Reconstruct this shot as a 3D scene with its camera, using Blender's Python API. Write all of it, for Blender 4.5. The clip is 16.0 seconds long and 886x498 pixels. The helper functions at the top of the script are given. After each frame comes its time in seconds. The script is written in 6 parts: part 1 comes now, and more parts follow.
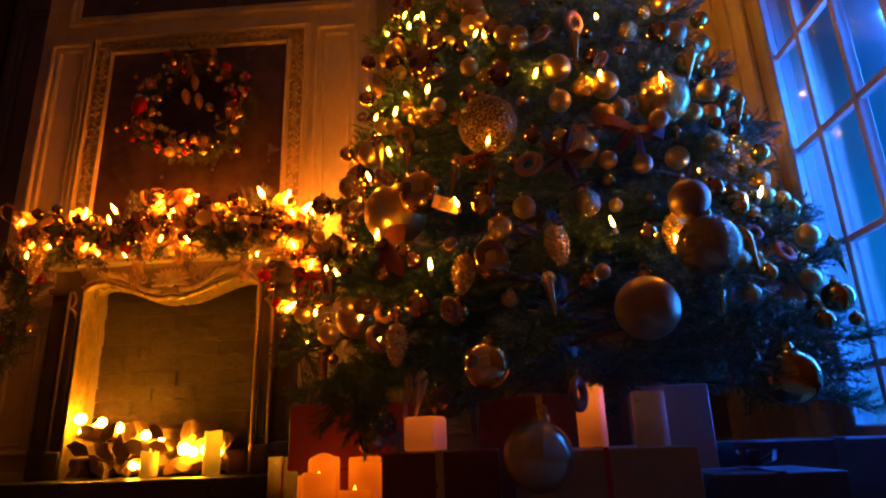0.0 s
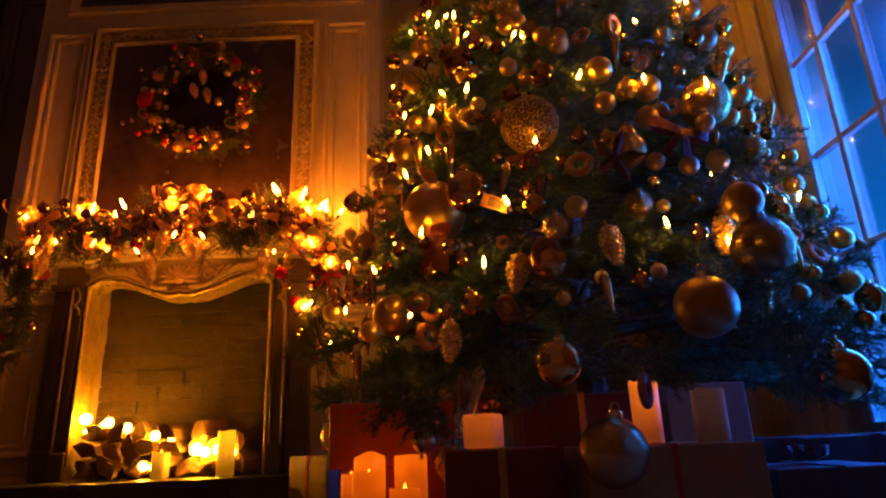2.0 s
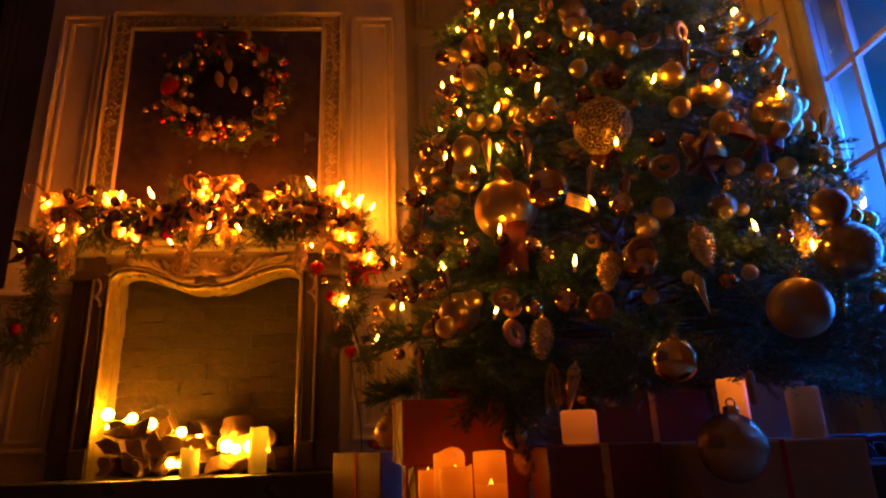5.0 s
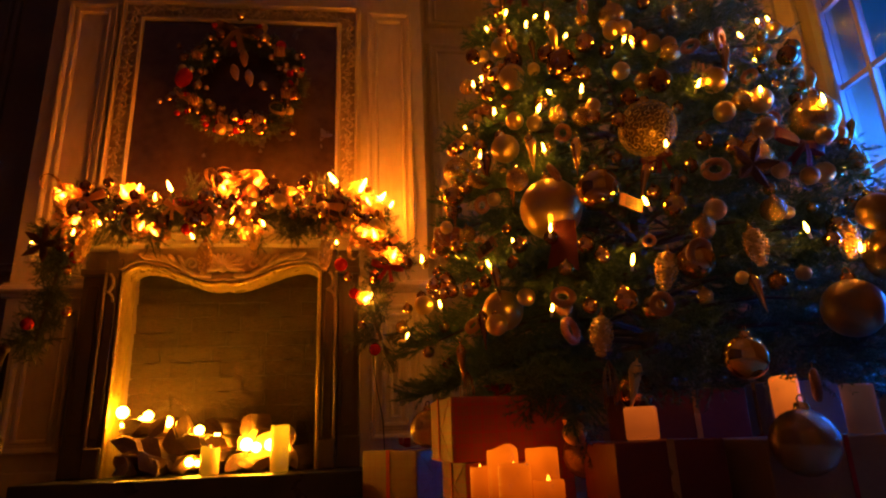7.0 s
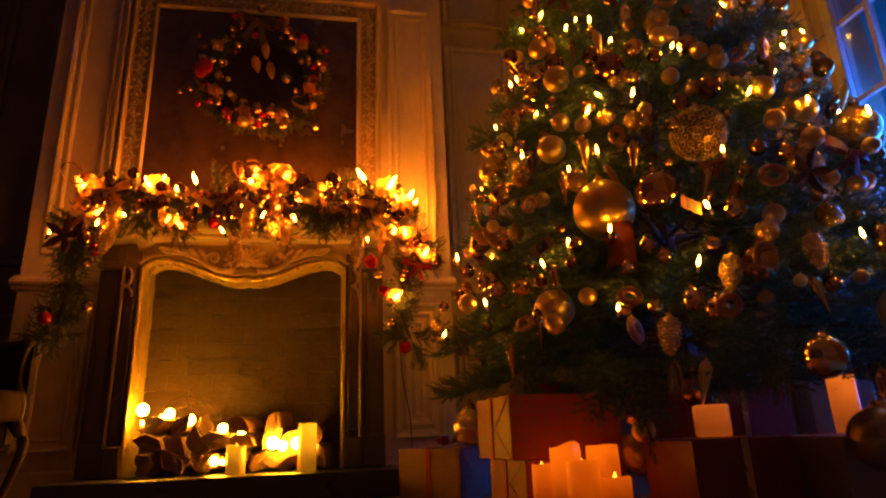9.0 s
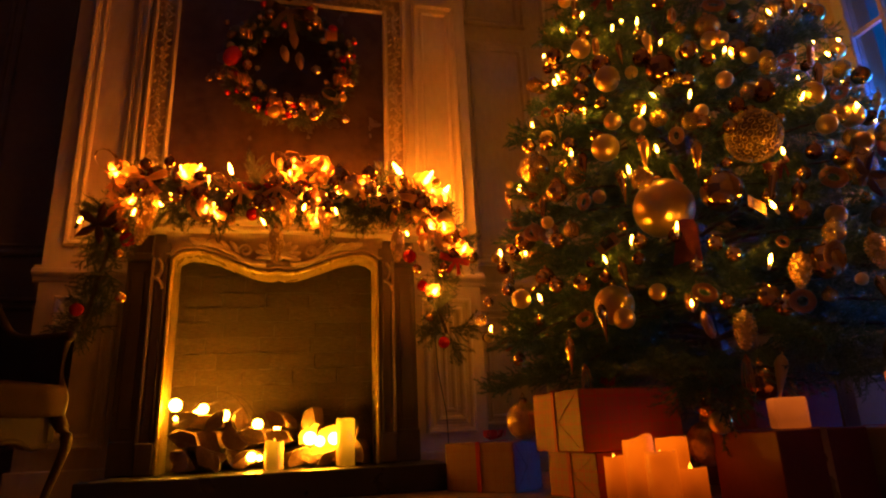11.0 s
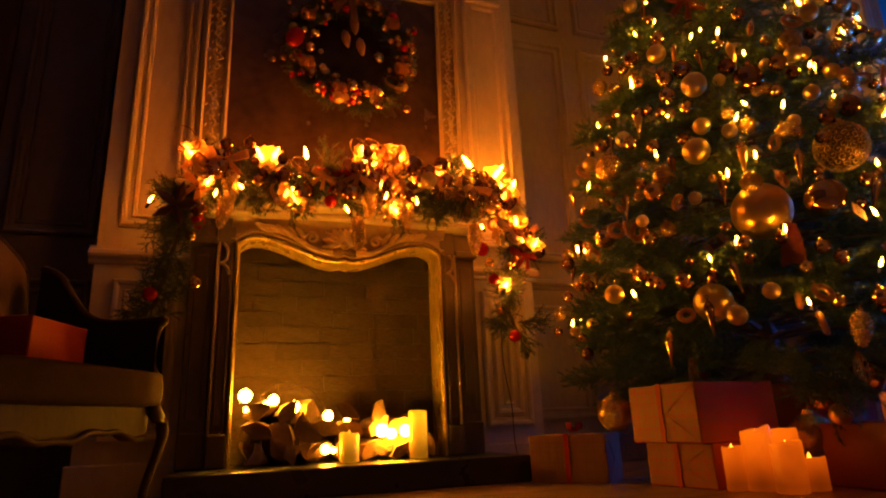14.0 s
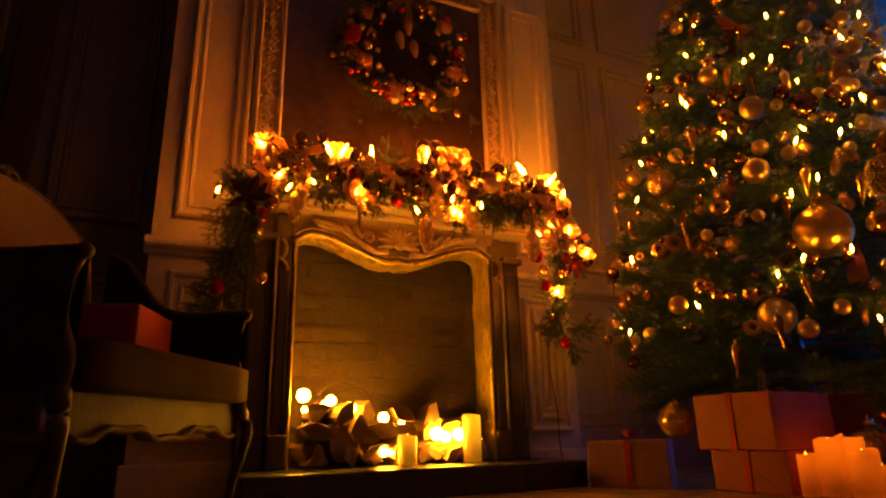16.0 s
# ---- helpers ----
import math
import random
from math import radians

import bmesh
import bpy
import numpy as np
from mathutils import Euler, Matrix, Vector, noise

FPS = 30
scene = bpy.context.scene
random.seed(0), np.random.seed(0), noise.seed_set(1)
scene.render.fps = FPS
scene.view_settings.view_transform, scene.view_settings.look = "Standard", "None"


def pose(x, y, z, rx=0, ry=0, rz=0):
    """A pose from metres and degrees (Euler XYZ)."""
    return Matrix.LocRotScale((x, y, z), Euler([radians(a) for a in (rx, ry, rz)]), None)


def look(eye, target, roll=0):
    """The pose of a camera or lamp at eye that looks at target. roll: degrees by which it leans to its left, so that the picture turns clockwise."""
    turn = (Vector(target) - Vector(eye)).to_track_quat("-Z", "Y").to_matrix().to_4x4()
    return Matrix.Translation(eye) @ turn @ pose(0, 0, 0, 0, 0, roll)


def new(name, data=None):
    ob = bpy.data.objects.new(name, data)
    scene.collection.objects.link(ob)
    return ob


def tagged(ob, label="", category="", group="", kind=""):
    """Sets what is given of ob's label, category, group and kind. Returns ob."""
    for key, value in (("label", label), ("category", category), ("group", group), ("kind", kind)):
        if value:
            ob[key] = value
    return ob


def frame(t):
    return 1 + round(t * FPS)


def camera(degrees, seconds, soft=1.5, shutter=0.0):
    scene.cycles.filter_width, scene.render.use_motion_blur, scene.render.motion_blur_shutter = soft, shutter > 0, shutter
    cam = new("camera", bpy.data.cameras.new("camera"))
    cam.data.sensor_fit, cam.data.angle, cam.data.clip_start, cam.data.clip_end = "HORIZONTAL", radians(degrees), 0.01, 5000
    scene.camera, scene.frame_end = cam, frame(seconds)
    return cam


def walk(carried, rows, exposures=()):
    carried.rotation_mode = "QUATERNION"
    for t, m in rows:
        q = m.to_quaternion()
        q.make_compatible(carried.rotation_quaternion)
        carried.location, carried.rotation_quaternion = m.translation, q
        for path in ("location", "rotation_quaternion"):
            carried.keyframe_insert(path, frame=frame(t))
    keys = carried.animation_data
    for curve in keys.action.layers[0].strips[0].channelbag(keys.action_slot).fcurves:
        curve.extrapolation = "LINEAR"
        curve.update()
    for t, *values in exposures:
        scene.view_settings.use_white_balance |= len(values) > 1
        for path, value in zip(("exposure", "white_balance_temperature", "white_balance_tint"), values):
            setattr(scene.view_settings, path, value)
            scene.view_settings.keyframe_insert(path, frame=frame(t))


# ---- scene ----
cam = camera(71.8, 16.0, 2.1)
METRES, EYE, TILT, LEAN, TURN = 2.4, 0.2, 0.0, 0.0, 3.1
ROWS = [
    (0.0, 0.0, 0.0, 0.0, 0.64, 17.37, 2.06),
    (0.5, -0.0207, -0.0002, -0.0, 0.06, 17.51, 1.94),
    (1.0, -0.0443, -0.0004, -0.0003, -0.71, 17.44, 1.93),
    (1.5, -0.0649, -0.0001, -0.0001, -1.44, 17.32, 2.1),
    (2.0, -0.0872, 0.0004, 0.0003, -2.21, 17.32, 2.32),
    (2.5, -0.1078, 0.0013, 0.0002, -2.91, 17.35, 2.36),
    (3.0, -0.1288, 0.0023, 0.0005, -3.52, 17.24, 2.36),
    (3.5, -0.1489, 0.0033, 0.0009, -4.02, 17.14, 2.31),
    (4.0, -0.1743, 0.0053, 0.0009, -4.66, 17.22, 2.16),
    (6.5, -0.2946, 0.0185, 0.0009, -8.19, 17.1, 2.22),
    (7.0, -0.3196, 0.0218, 0.0012, -8.97, 17.08, 2.19),
    (7.5, -0.3448, 0.0256, 0.0015, -9.8, 17.09, 2.16),
    (8.0, -0.3753, 0.0319, 0.0017, -10.71, 16.99, 2.17),
    (8.5, -0.4031, 0.037, 0.0019, -11.59, 17.0, 2.18),
    (9.0, -0.434, 0.0435, 0.0024, -12.51, 16.98, 2.18),
    (11.5, -0.6021, 0.0874, 0.0039, -17.23, 16.56, 2.38),
    (12.0, -0.6412, 0.1004, 0.0056, -18.25, 16.59, 2.28),
    (12.5, -0.6789, 0.1128, 0.0047, -19.36, 16.42, 2.31),
    (13.0, -0.7182, 0.1263, 0.0063, -20.62, 16.21, 2.5),
    (13.5, -0.7509, 0.1388, 0.005, -21.61, 16.04, 2.48),
    (14.0, -0.7895, 0.1552, 0.0062, -22.65, 16.06, 2.29),
    (14.5, -0.8298, 0.1719, 0.0053, -23.68, 16.22, 2.03),
    (15.0, -0.8747, 0.1927, 0.006, -25.13, 16.44, 1.69),
    (15.5, -0.912, 0.2111, 0.005, -26.53, 16.59, 1.51),
    (16.0, -0.9611, 0.2353, 0.0052, -28.14, 16.6, 1.31),
]
walk(cam, [(t, pose(0, 0, EYE, TILT, LEAN, TURN) @ pose(METRES * x, METRES * y, METRES * z, 90 + pitch, roll, yaw)) for t, x, y, z, yaw, pitch, roll in ROWS])

# ---- light and exposure ----
scene.view_settings.exposure = 0.54
world = bpy.data.worlds.new("night")
scene.world = world
world.use_nodes = True
world.node_tree.nodes["Background"].inputs[0].default_value = (0.02, 0.06, 0.25, 1)
world.node_tree.nodes["Background"].inputs[1].default_value = 0.05


# ---- materials ----
def nodes_of(name):
    m = bpy.data.materials.new(name)
    m.use_nodes = True
    nt = m.node_tree
    return m, nt, nt.nodes["Principled BSDF"], nt.links


def mat(name, a, b=None, rough=0.6, metal=0.0, scale=6.0, fine=60.0, bump=0.15, rough_var=0.12, stretch=(1, 1, 1), spec=0.5, per_object=0.0, dist=0.01):
    """A mottled surface: two colours mixed at a coarse and a fine scale, uneven gloss and a fine relief."""
    m, nt, bsdf, ln = nodes_of(name)
    b = b or tuple(c * 0.7 for c in a)
    tc = nt.nodes.new("ShaderNodeTexCoord")
    mp = nt.nodes.new("ShaderNodeMapping")
    mp.inputs["Scale"].default_value = stretch
    ln.new(tc.outputs["Object"], mp.inputs[0])
    n1 = nt.nodes.new("ShaderNodeTexNoise")
    n1.inputs["Scale"].default_value, n1.inputs["Detail"].default_value = scale, 4
    n2 = nt.nodes.new("ShaderNodeTexNoise")
    n2.inputs["Scale"].default_value, n2.inputs["Detail"].default_value = fine, 5
    ln.new(mp.outputs[0], n1.inputs[0])
    ln.new(mp.outputs[0], n2.inputs[0])
    mx = nt.nodes.new("ShaderNodeMath")
    mx.operation = "MULTIPLY_ADD"
    mx.inputs[1].default_value = 0.45
    ln.new(n2.outputs[0], mx.inputs[0])
    ln.new(n1.outputs[0], mx.inputs[2])
    rp = nt.nodes.new("ShaderNodeValToRGB")
    rp.color_ramp.elements[0].position, rp.color_ramp.elements[1].position = 0.5, 0.95
    rp.color_ramp.elements[0].color, rp.color_ramp.elements[1].color = (*a, 1), (*b, 1)
    ln.new(mx.outputs[0], rp.inputs[0])
    out = rp.outputs[0]
    if per_object:
        oi = nt.nodes.new("ShaderNodeObjectInfo")
        hv = nt.nodes.new("ShaderNodeHueSaturation")
        mr = nt.nodes.new("ShaderNodeMapRange")
        mr.inputs[3].default_value, mr.inputs[4].default_value = 1 - per_object, 1 + per_object
        ln.new(oi.outputs["Random"], mr.inputs[0])
        ln.new(mr.outputs[0], hv.inputs["Value"])
        ln.new(out, hv.inputs["Color"])
        out = hv.outputs[0]
    ln.new(out, bsdf.inputs["Base Color"])
    mr2 = nt.nodes.new("ShaderNodeMapRange")
    mr2.inputs[3].default_value, mr2.inputs[4].default_value = max(0.02, rough - rough_var), min(1, rough + rough_var)
    ln.new(n1.outputs[0], mr2.inputs[0])
    ln.new(mr2.outputs[0], bsdf.inputs["Roughness"])
    bsdf.inputs["Metallic"].default_value = metal
    bsdf.inputs["Specular IOR Level"].default_value = spec
    if bump:
        bp = nt.nodes.new("ShaderNodeBump")
        bp.inputs["Strength"].default_value, bp.inputs["Distance"].default_value = bump, dist
        ln.new(mx.outputs[0], bp.inputs["Height"])
        ln.new(bp.outputs[0], bsdf.inputs["Normal"])
    return m


def glow(name, colour, strength):
    m, nt, bsdf, ln = nodes_of(name)
    bsdf.inputs["Base Color"].default_value = (*colour, 1)
    bsdf.inputs["Emission Color"].default_value = (*colour, 1)
    bsdf.inputs["Emission Strength"].default_value = strength
    return m


def glitter(name, a, b, size=260.0, rough=0.32):
    """Metallic flakes: every cell tilts its own way."""
    m, nt, bsdf, ln = nodes_of(name)
    tc = nt.nodes.new("ShaderNodeTexCoord")
    vo = nt.nodes.new("ShaderNodeTexVoronoi")
    vo.inputs["Scale"].default_value = size
    ln.new(tc.outputs["Object"], vo.inputs[0])
    rp = nt.nodes.new("ShaderNodeValToRGB")
    rp.color_ramp.elements[0].color, rp.color_ramp.elements[1].color = (*a, 1), (*b, 1)
    ln.new(vo.outputs["Color"], rp.inputs[0])
    ln.new(rp.outputs[0], bsdf.inputs["Base Color"])
    bp = nt.nodes.new("ShaderNodeBump")
    bp.inputs["Strength"].default_value, bp.inputs["Distance"].default_value = 0.55, 0.02
    ln.new(vo.outputs["Color"], bp.inputs["Height"])
    ln.new(bp.outputs[0], bsdf.inputs["Normal"])
    bsdf.inputs["Metallic"].default_value, bsdf.inputs["Roughness"].default_value = 0.9, rough
    return m


def plaid(name, ground, stripe, spacing=26.0):
    """Gift paper with thin crossing stripes."""
    m, nt, bsdf, ln = nodes_of(name)
    tc = nt.nodes.new("ShaderNodeTexCoord")
    sep = nt.nodes.new("ShaderNodeSeparateXYZ")
    ln.new(tc.outputs["Object"], sep.inputs[0])
    add = nt.nodes.new("ShaderNodeMath")
    ln.new(sep.outputs[0], add.inputs[0])
    ln.new(sep.outputs[1], add.inputs[1])
    masks = []
    for src, k in ((add.outputs[0], spacing), (sep.outputs[2], spacing), (add.outputs[0], spacing * 2.5), (sep.outputs[2], spacing * 2.5)):
        mu = nt.nodes.new("ShaderNodeMath")
        mu.operation, mu.inputs[1].default_value = "MULTIPLY", k
        ln.new(src, mu.inputs[0])
        fr = nt.nodes.new("ShaderNodeMath")
        fr.operation = "FRACT"
        ln.new(mu.outputs[0], fr.inputs[0])
        lt = nt.nodes.new("ShaderNodeMath")
        lt.operation, lt.inputs[1].default_value = "LESS_THAN", 0.22 if k == spacing else 0.18
        ln.new(fr.outputs[0], lt.inputs[0])
        masks.append(lt.outputs[0])
    tot = masks[0]
    for other in masks[1:]:
        ad = nt.nodes.new("ShaderNodeMath")
        ad.operation = "ADD"
        ln.new(tot, ad.inputs[0])
        ln.new(other, ad.inputs[1])
        tot = ad.outputs[0]
    sc = nt.nodes.new("ShaderNodeMath")
    sc.operation, sc.inputs[1].default_value, sc.use_clamp = "MULTIPLY", 0.3, True
    ln.new(tot, sc.inputs[0])
    mix = nt.nodes.new("ShaderNodeMix")
    mix.data_type = "RGBA"
    mix.inputs[6].default_value, mix.inputs[7].default_value = (*ground, 1), (*stripe, 1)
    ln.new(sc.outputs[0], mix.inputs[0])
    ln.new(mix.outputs[2], bsdf.inputs["Base Color"])
    bsdf.inputs["Roughness"].default_value = 0.48
    bsdf.inputs["Specular IOR Level"].default_value = 0.28
    ns = nt.nodes.new("ShaderNodeTexNoise")
    ns.inputs["Scale"].default_value = 14
    ln.new(tc.outputs["Object"], ns.inputs[0])
    bp = nt.nodes.new("ShaderNodeBump")
    bp.inputs["Strength"].default_value, bp.inputs["Distance"].default_value = 0.3, 0.02
    ln.new(ns.outputs[0], bp.inputs["Height"])
    ln.new(bp.outputs[0], bsdf.inputs["Normal"])
    return m


CREAM = mat("aged_cream_paint", (0.55, 0.435, 0.31), (0.41, 0.30, 0.19), 0.5, scale=3, fine=45, bump=0.25, stretch=(1, 1, 0.35))
# cream jambs and side panels: shade from shelf and garland put into the colour
SHADECREAM = mat("shaded_cream_paint", (0.095, 0.062, 0.037), (0.055, 0.035, 0.021), 0.42, scale=4, fine=50, bump=0.25, stretch=(1, 1, 0.35))
WALLP = mat("grey_beige_paint", (0.36, 0.27, 0.17), (0.26, 0.19, 0.115), 0.55, scale=2.5, fine=40, bump=0.2, stretch=(1, 1, 0.4))
# alcove and side walls: their shade is put into this dark colour
SHADEWALL = mat("shaded_brown_grey_wall", (0.15, 0.12, 0.12), (0.10, 0.08, 0.085), 0.6, scale=2.5, fine=40)
CARVED = mat("worn_gilded_carving", (0.62, 0.46, 0.27), (0.40, 0.27, 0.13), 0.36, scale=30, fine=140, bump=0.4)
# darker bed: the shade between the carved leaves is put into its colour
RECESS = mat("carving_gap_shade", (0.40, 0.285, 0.165), (0.28, 0.19, 0.10), 0.6, scale=20, fine=90, bump=0.3)
FRIEZE = mat("toned_cream_paint", (0.40, 0.285, 0.17), (0.24, 0.16, 0.085), 0.42, scale=7, fine=60, bump=0.3)
GOLDTRIM = mat("old_gold_paint", (0.78, 0.58, 0.15), (0.34, 0.23, 0.05), 0.3, 0.5, scale=12, fine=90, bump=0.35, stretch=(1, 1, 0.5))
BRICK = mat("painted_brick", (0.165, 0.108, 0.055), (0.095, 0.06, 0.028), 0.5, scale=9, fine=38, bump=1.0, per_object=0.16, dist=0.05, stretch=(1, 1, 1.8))
MORTAR = mat("mortar", (0.12, 0.078, 0.042), None, 0.9, scale=20, fine=90, bump=0.5)
STONE = mat("dark_hearth_stone", (0.022, 0.019, 0.018), (0.012, 0.012, 0.012), 0.3, scale=9, fine=80, bump=0.1)
FLOORW = mat("oak_floor", (0.34, 0.21, 0.11), (0.22, 0.13, 0.06), 0.38, scale=5, fine=60, bump=0.12, stretch=(0.25, 3, 1), per_object=0.18)
PLASTER = mat("ceiling_plaster", (0.55, 0.5, 0.42), None, 0.8, scale=2, fine=30)
CANVAS = mat("dark_varnished_panel", (0.07, 0.038, 0.024), (0.028, 0.015, 0.011), 0.24, scale=5, fine=22, bump=0.08, spec=0.6)
WINWOOD = mat("white_window_paint", (0.42, 0.38, 0.34), (0.32, 0.28, 0.25), 0.45, scale=6, fine=60, bump=0.2, stretch=(1, 1, 0.4))
NEEDLE = mat("fir_needles", (0.032, 0.085, 0.036), (0.07, 0.115, 0.045), 0.45, scale=7, fine=80, bump=0)
NEEDLE2 = mat("garland_needles", (0.03, 0.05, 0.022), (0.07, 0.07, 0.028), 0.5, scale=9, fine=80, bump=0)
BARK = mat("bark", (0.10, 0.065, 0.04), (0.05, 0.032, 0.02), 0.85, scale=25, fine=120, bump=0.8)
LOGWOOD = mat("split_log_wood", (0.25, 0.145, 0.065), (0.14, 0.078, 0.034), 0.75, scale=10, fine=90, bump=0.5, stretch=(1, 0.15, 1), per_object=0.2)
MIRRORGOLD = mat("mirror_gold", (0.80, 0.52, 0.16), (0.72, 0.44, 0.12), 0.07, 1.0, scale=5, fine=40, bump=0, rough_var=0.03)
BRONZE = mat("mirror_bronze", (0.48, 0.27, 0.09), (0.40, 0.20, 0.07), 0.09, 1.0, scale=5, fine=40, bump=0, rough_var=0.04)
MATTEGOLD = mat("satin_gold", (0.74, 0.49, 0.15), (0.68, 0.43, 0.12), 0.3, 0.95, scale=2, fine=12, bump=0, rough_var=0.03)
SATINGREY = mat("satin_champagne", (0.40, 0.26, 0.11), (0.32, 0.20, 0.085), 0.4, 0.8, scale=2, fine=12, bump=0, rough_var=0.04)
GLITGOLD = glitter("gold_glitter", (0.42, 0.25, 0.06), (0.95, 0.66, 0.22), 34, 0.22)
GLITCHAMP = glitter("champagne_glitter", (0.16, 0.10, 0.04), (0.62, 0.43, 0.19), 60, 0.2)
DARKGILT = mat("dark_gilt", (0.20, 0.12, 0.04), (0.13, 0.075, 0.025), 0.35, 0.8, scale=6, fine=50, bump=0)
CONEGOLD = mat("gold_cone_metal", (0.86, 0.58, 0.17), (0.72, 0.44, 0.10), 0.26, 0.45, scale=5, fine=40, bump=0)
REDBALL = mat("red_glass_ball", (0.52, 0.02, 0.015), (0.40, 0.012, 0.01), 0.12, 0.55, scale=5, fine=40, bump=0, rough_var=0.04)
REDPAPER = mat("red_paper", (0.45, 0.035, 0.02), (0.34, 0.022, 0.015), 0.5, scale=5, fine=70, bump=0.15)
DARKRED = mat("dark_red_paper", (0.20, 0.03, 0.02), (0.14, 0.02, 0.015), 0.45, scale=5, fine=70, bump=0.15)
KRAFT = mat("kraft_paper", (0.33, 0.21, 0.10), (0.26, 0.16, 0.07), 0.5, scale=6, fine=80, bump=0.2)
BLUEPAPER = mat("pale_gift_paper", (0.36, 0.36, 0.38), (0.28, 0.28, 0.31), 0.5, scale=5, fine=60, bump=0.2)
NAVYPAPER = mat("dark_blue_paper", (0.06, 0.05, 0.075), (0.04, 0.035, 0.055), 0.7, scale=5, fine=60, bump=0.15)
PLAID = plaid("plaid_gift_paper", (0.28, 0.075, 0.032), (0.42, 0.017, 0.012))
GOLDPAPER = plaid("gold_gift_paper", (0.26, 0.12, 0.045), (0.24, 0.085, 0.03), 30.0)
RIBBON = mat("red_ribbon", (0.42, 0.025, 0.02), (0.34, 0.016, 0.015), 0.5, scale=10, fine=90, bump=0.1, spec=0.2)
GOLDRIB = mat("gold_ribbon", (0.60, 0.36, 0.12), (0.48, 0.26, 0.07), 0.28, 0.5, scale=10, fine=120, bump=0.3)
BURLAP = mat("copper_organza", (0.62, 0.30, 0.11), (0.50, 0.21, 0.075), 0.4, 0.1, scale=18, fine=160, bump=0.4)
TREEBOW = mat("dull_red_fabric", (0.20, 0.025, 0.018), (0.14, 0.016, 0.012), 0.6, scale=12, fine=120, bump=0.3)
DRIED = mat("dried_fruit", (0.36, 0.15, 0.04), (0.24, 0.085, 0.02), 0.45, scale=18, fine=110, bump=0.4)
GINGER = mat("gingerbread", (0.33, 0.16, 0.06), (0.25, 0.11, 0.04), 0.65, scale=16, fine=110, bump=0.35)
WAX = mat("ivory_wax", (0.75, 0.66, 0.5), (0.68, 0.58, 0.42), 0.45, scale=6, fine=60, bump=0.1)
CORD = mat("dark_cable", (0.02, 0.03, 0.015), None, 0.5, scale=20, fine=90, bump=0)
# one beige cloth in two tones: the seat's shade is put into its colour
BACKUP = mat("beige_back_upholstery", (0.24, 0.14, 0.07), (0.17, 0.10, 0.05), 0.85, scale=8, fine=220, bump=0.4)
UPHOL = mat("shaded_beige_upholstery", (0.052, 0.024, 0.01), (0.036, 0.017, 0.007), 0.9, scale=8, fine=220, bump=0.4, spec=0.12)
DARKUP = mat("black_velvet_upholstery", (0.018, 0.014, 0.016), (0.01, 0.008, 0.01), 0.9, scale=8, fine=200, bump=0.3)
CHAIRWOOD = mat("carved_walnut_frame", (0.058, 0.03, 0.014), (0.042, 0.021, 0.01), 0.55, spec=0.25, scale=9, fine=80, bump=0.25, stretch=(1, 1, 0.3))
BULB = glow("warm_bulb", (1.0, 0.265, 0.012), 166)
TREEBULB = glow("tree_candle_bulb", (1.0, 0.36, 0.014), 172)
HEARTHBULB = glow("hearth_bulb", (1.0, 0.385, 0.014), 140)
SKYBLUE = glow("blue_night_light", (0.004, 0.245, 0.82), 0.76)
nt = SKYBLUE.node_tree
tc = nt.nodes.new("ShaderNodeTexCoord")
sp = nt.nodes.new("ShaderNodeSeparateXYZ")
nt.links.new(tc.outputs["Object"], sp.inputs[0])
ns = nt.nodes.new("ShaderNodeTexNoise")
ns.inputs["Scale"].default_value = 1.6
nt.links.new(tc.outputs["Object"], ns.inputs[0])
ad = nt.nodes.new("ShaderNodeMath")
ad.operation, ad.inputs[1].default_value = "MULTIPLY_ADD", 1.6
nt.links.new(ns.outputs[0], ad.inputs[0])
nt.links.new(sp.outputs[2], ad.inputs[2])
mr = nt.nodes.new("ShaderNodeMapRange")
mr.inputs[1].default_value, mr.inputs[2].default_value = 1.5, 3.3
mr.inputs[3].default_value, mr.inputs[4].default_value = 0.54, 0.07
nt.links.new(ad.outputs[0], mr.inputs[0])
nt.links.new(mr.outputs[0], nt.nodes["Principled BSDF"].inputs["Emission Strength"])


# thin fabric lets the bulbs behind it shine through
nt = BURLAP.node_tree
tr = nt.nodes.new("ShaderNodeBsdfTranslucent")
tr.inputs["Color"].default_value = (0.75, 0.36, 0.12, 1)
mxs = nt.nodes.new("ShaderNodeMixShader")
mxs.inputs[0].default_value = 0.5
nt.links.new(nt.nodes["Principled BSDF"].outputs[0], mxs.inputs[1])
nt.links.new(tr.outputs[0], mxs.inputs[2])
nt.links.new(mxs.outputs[0], nt.nodes["Material Output"].inputs[0])


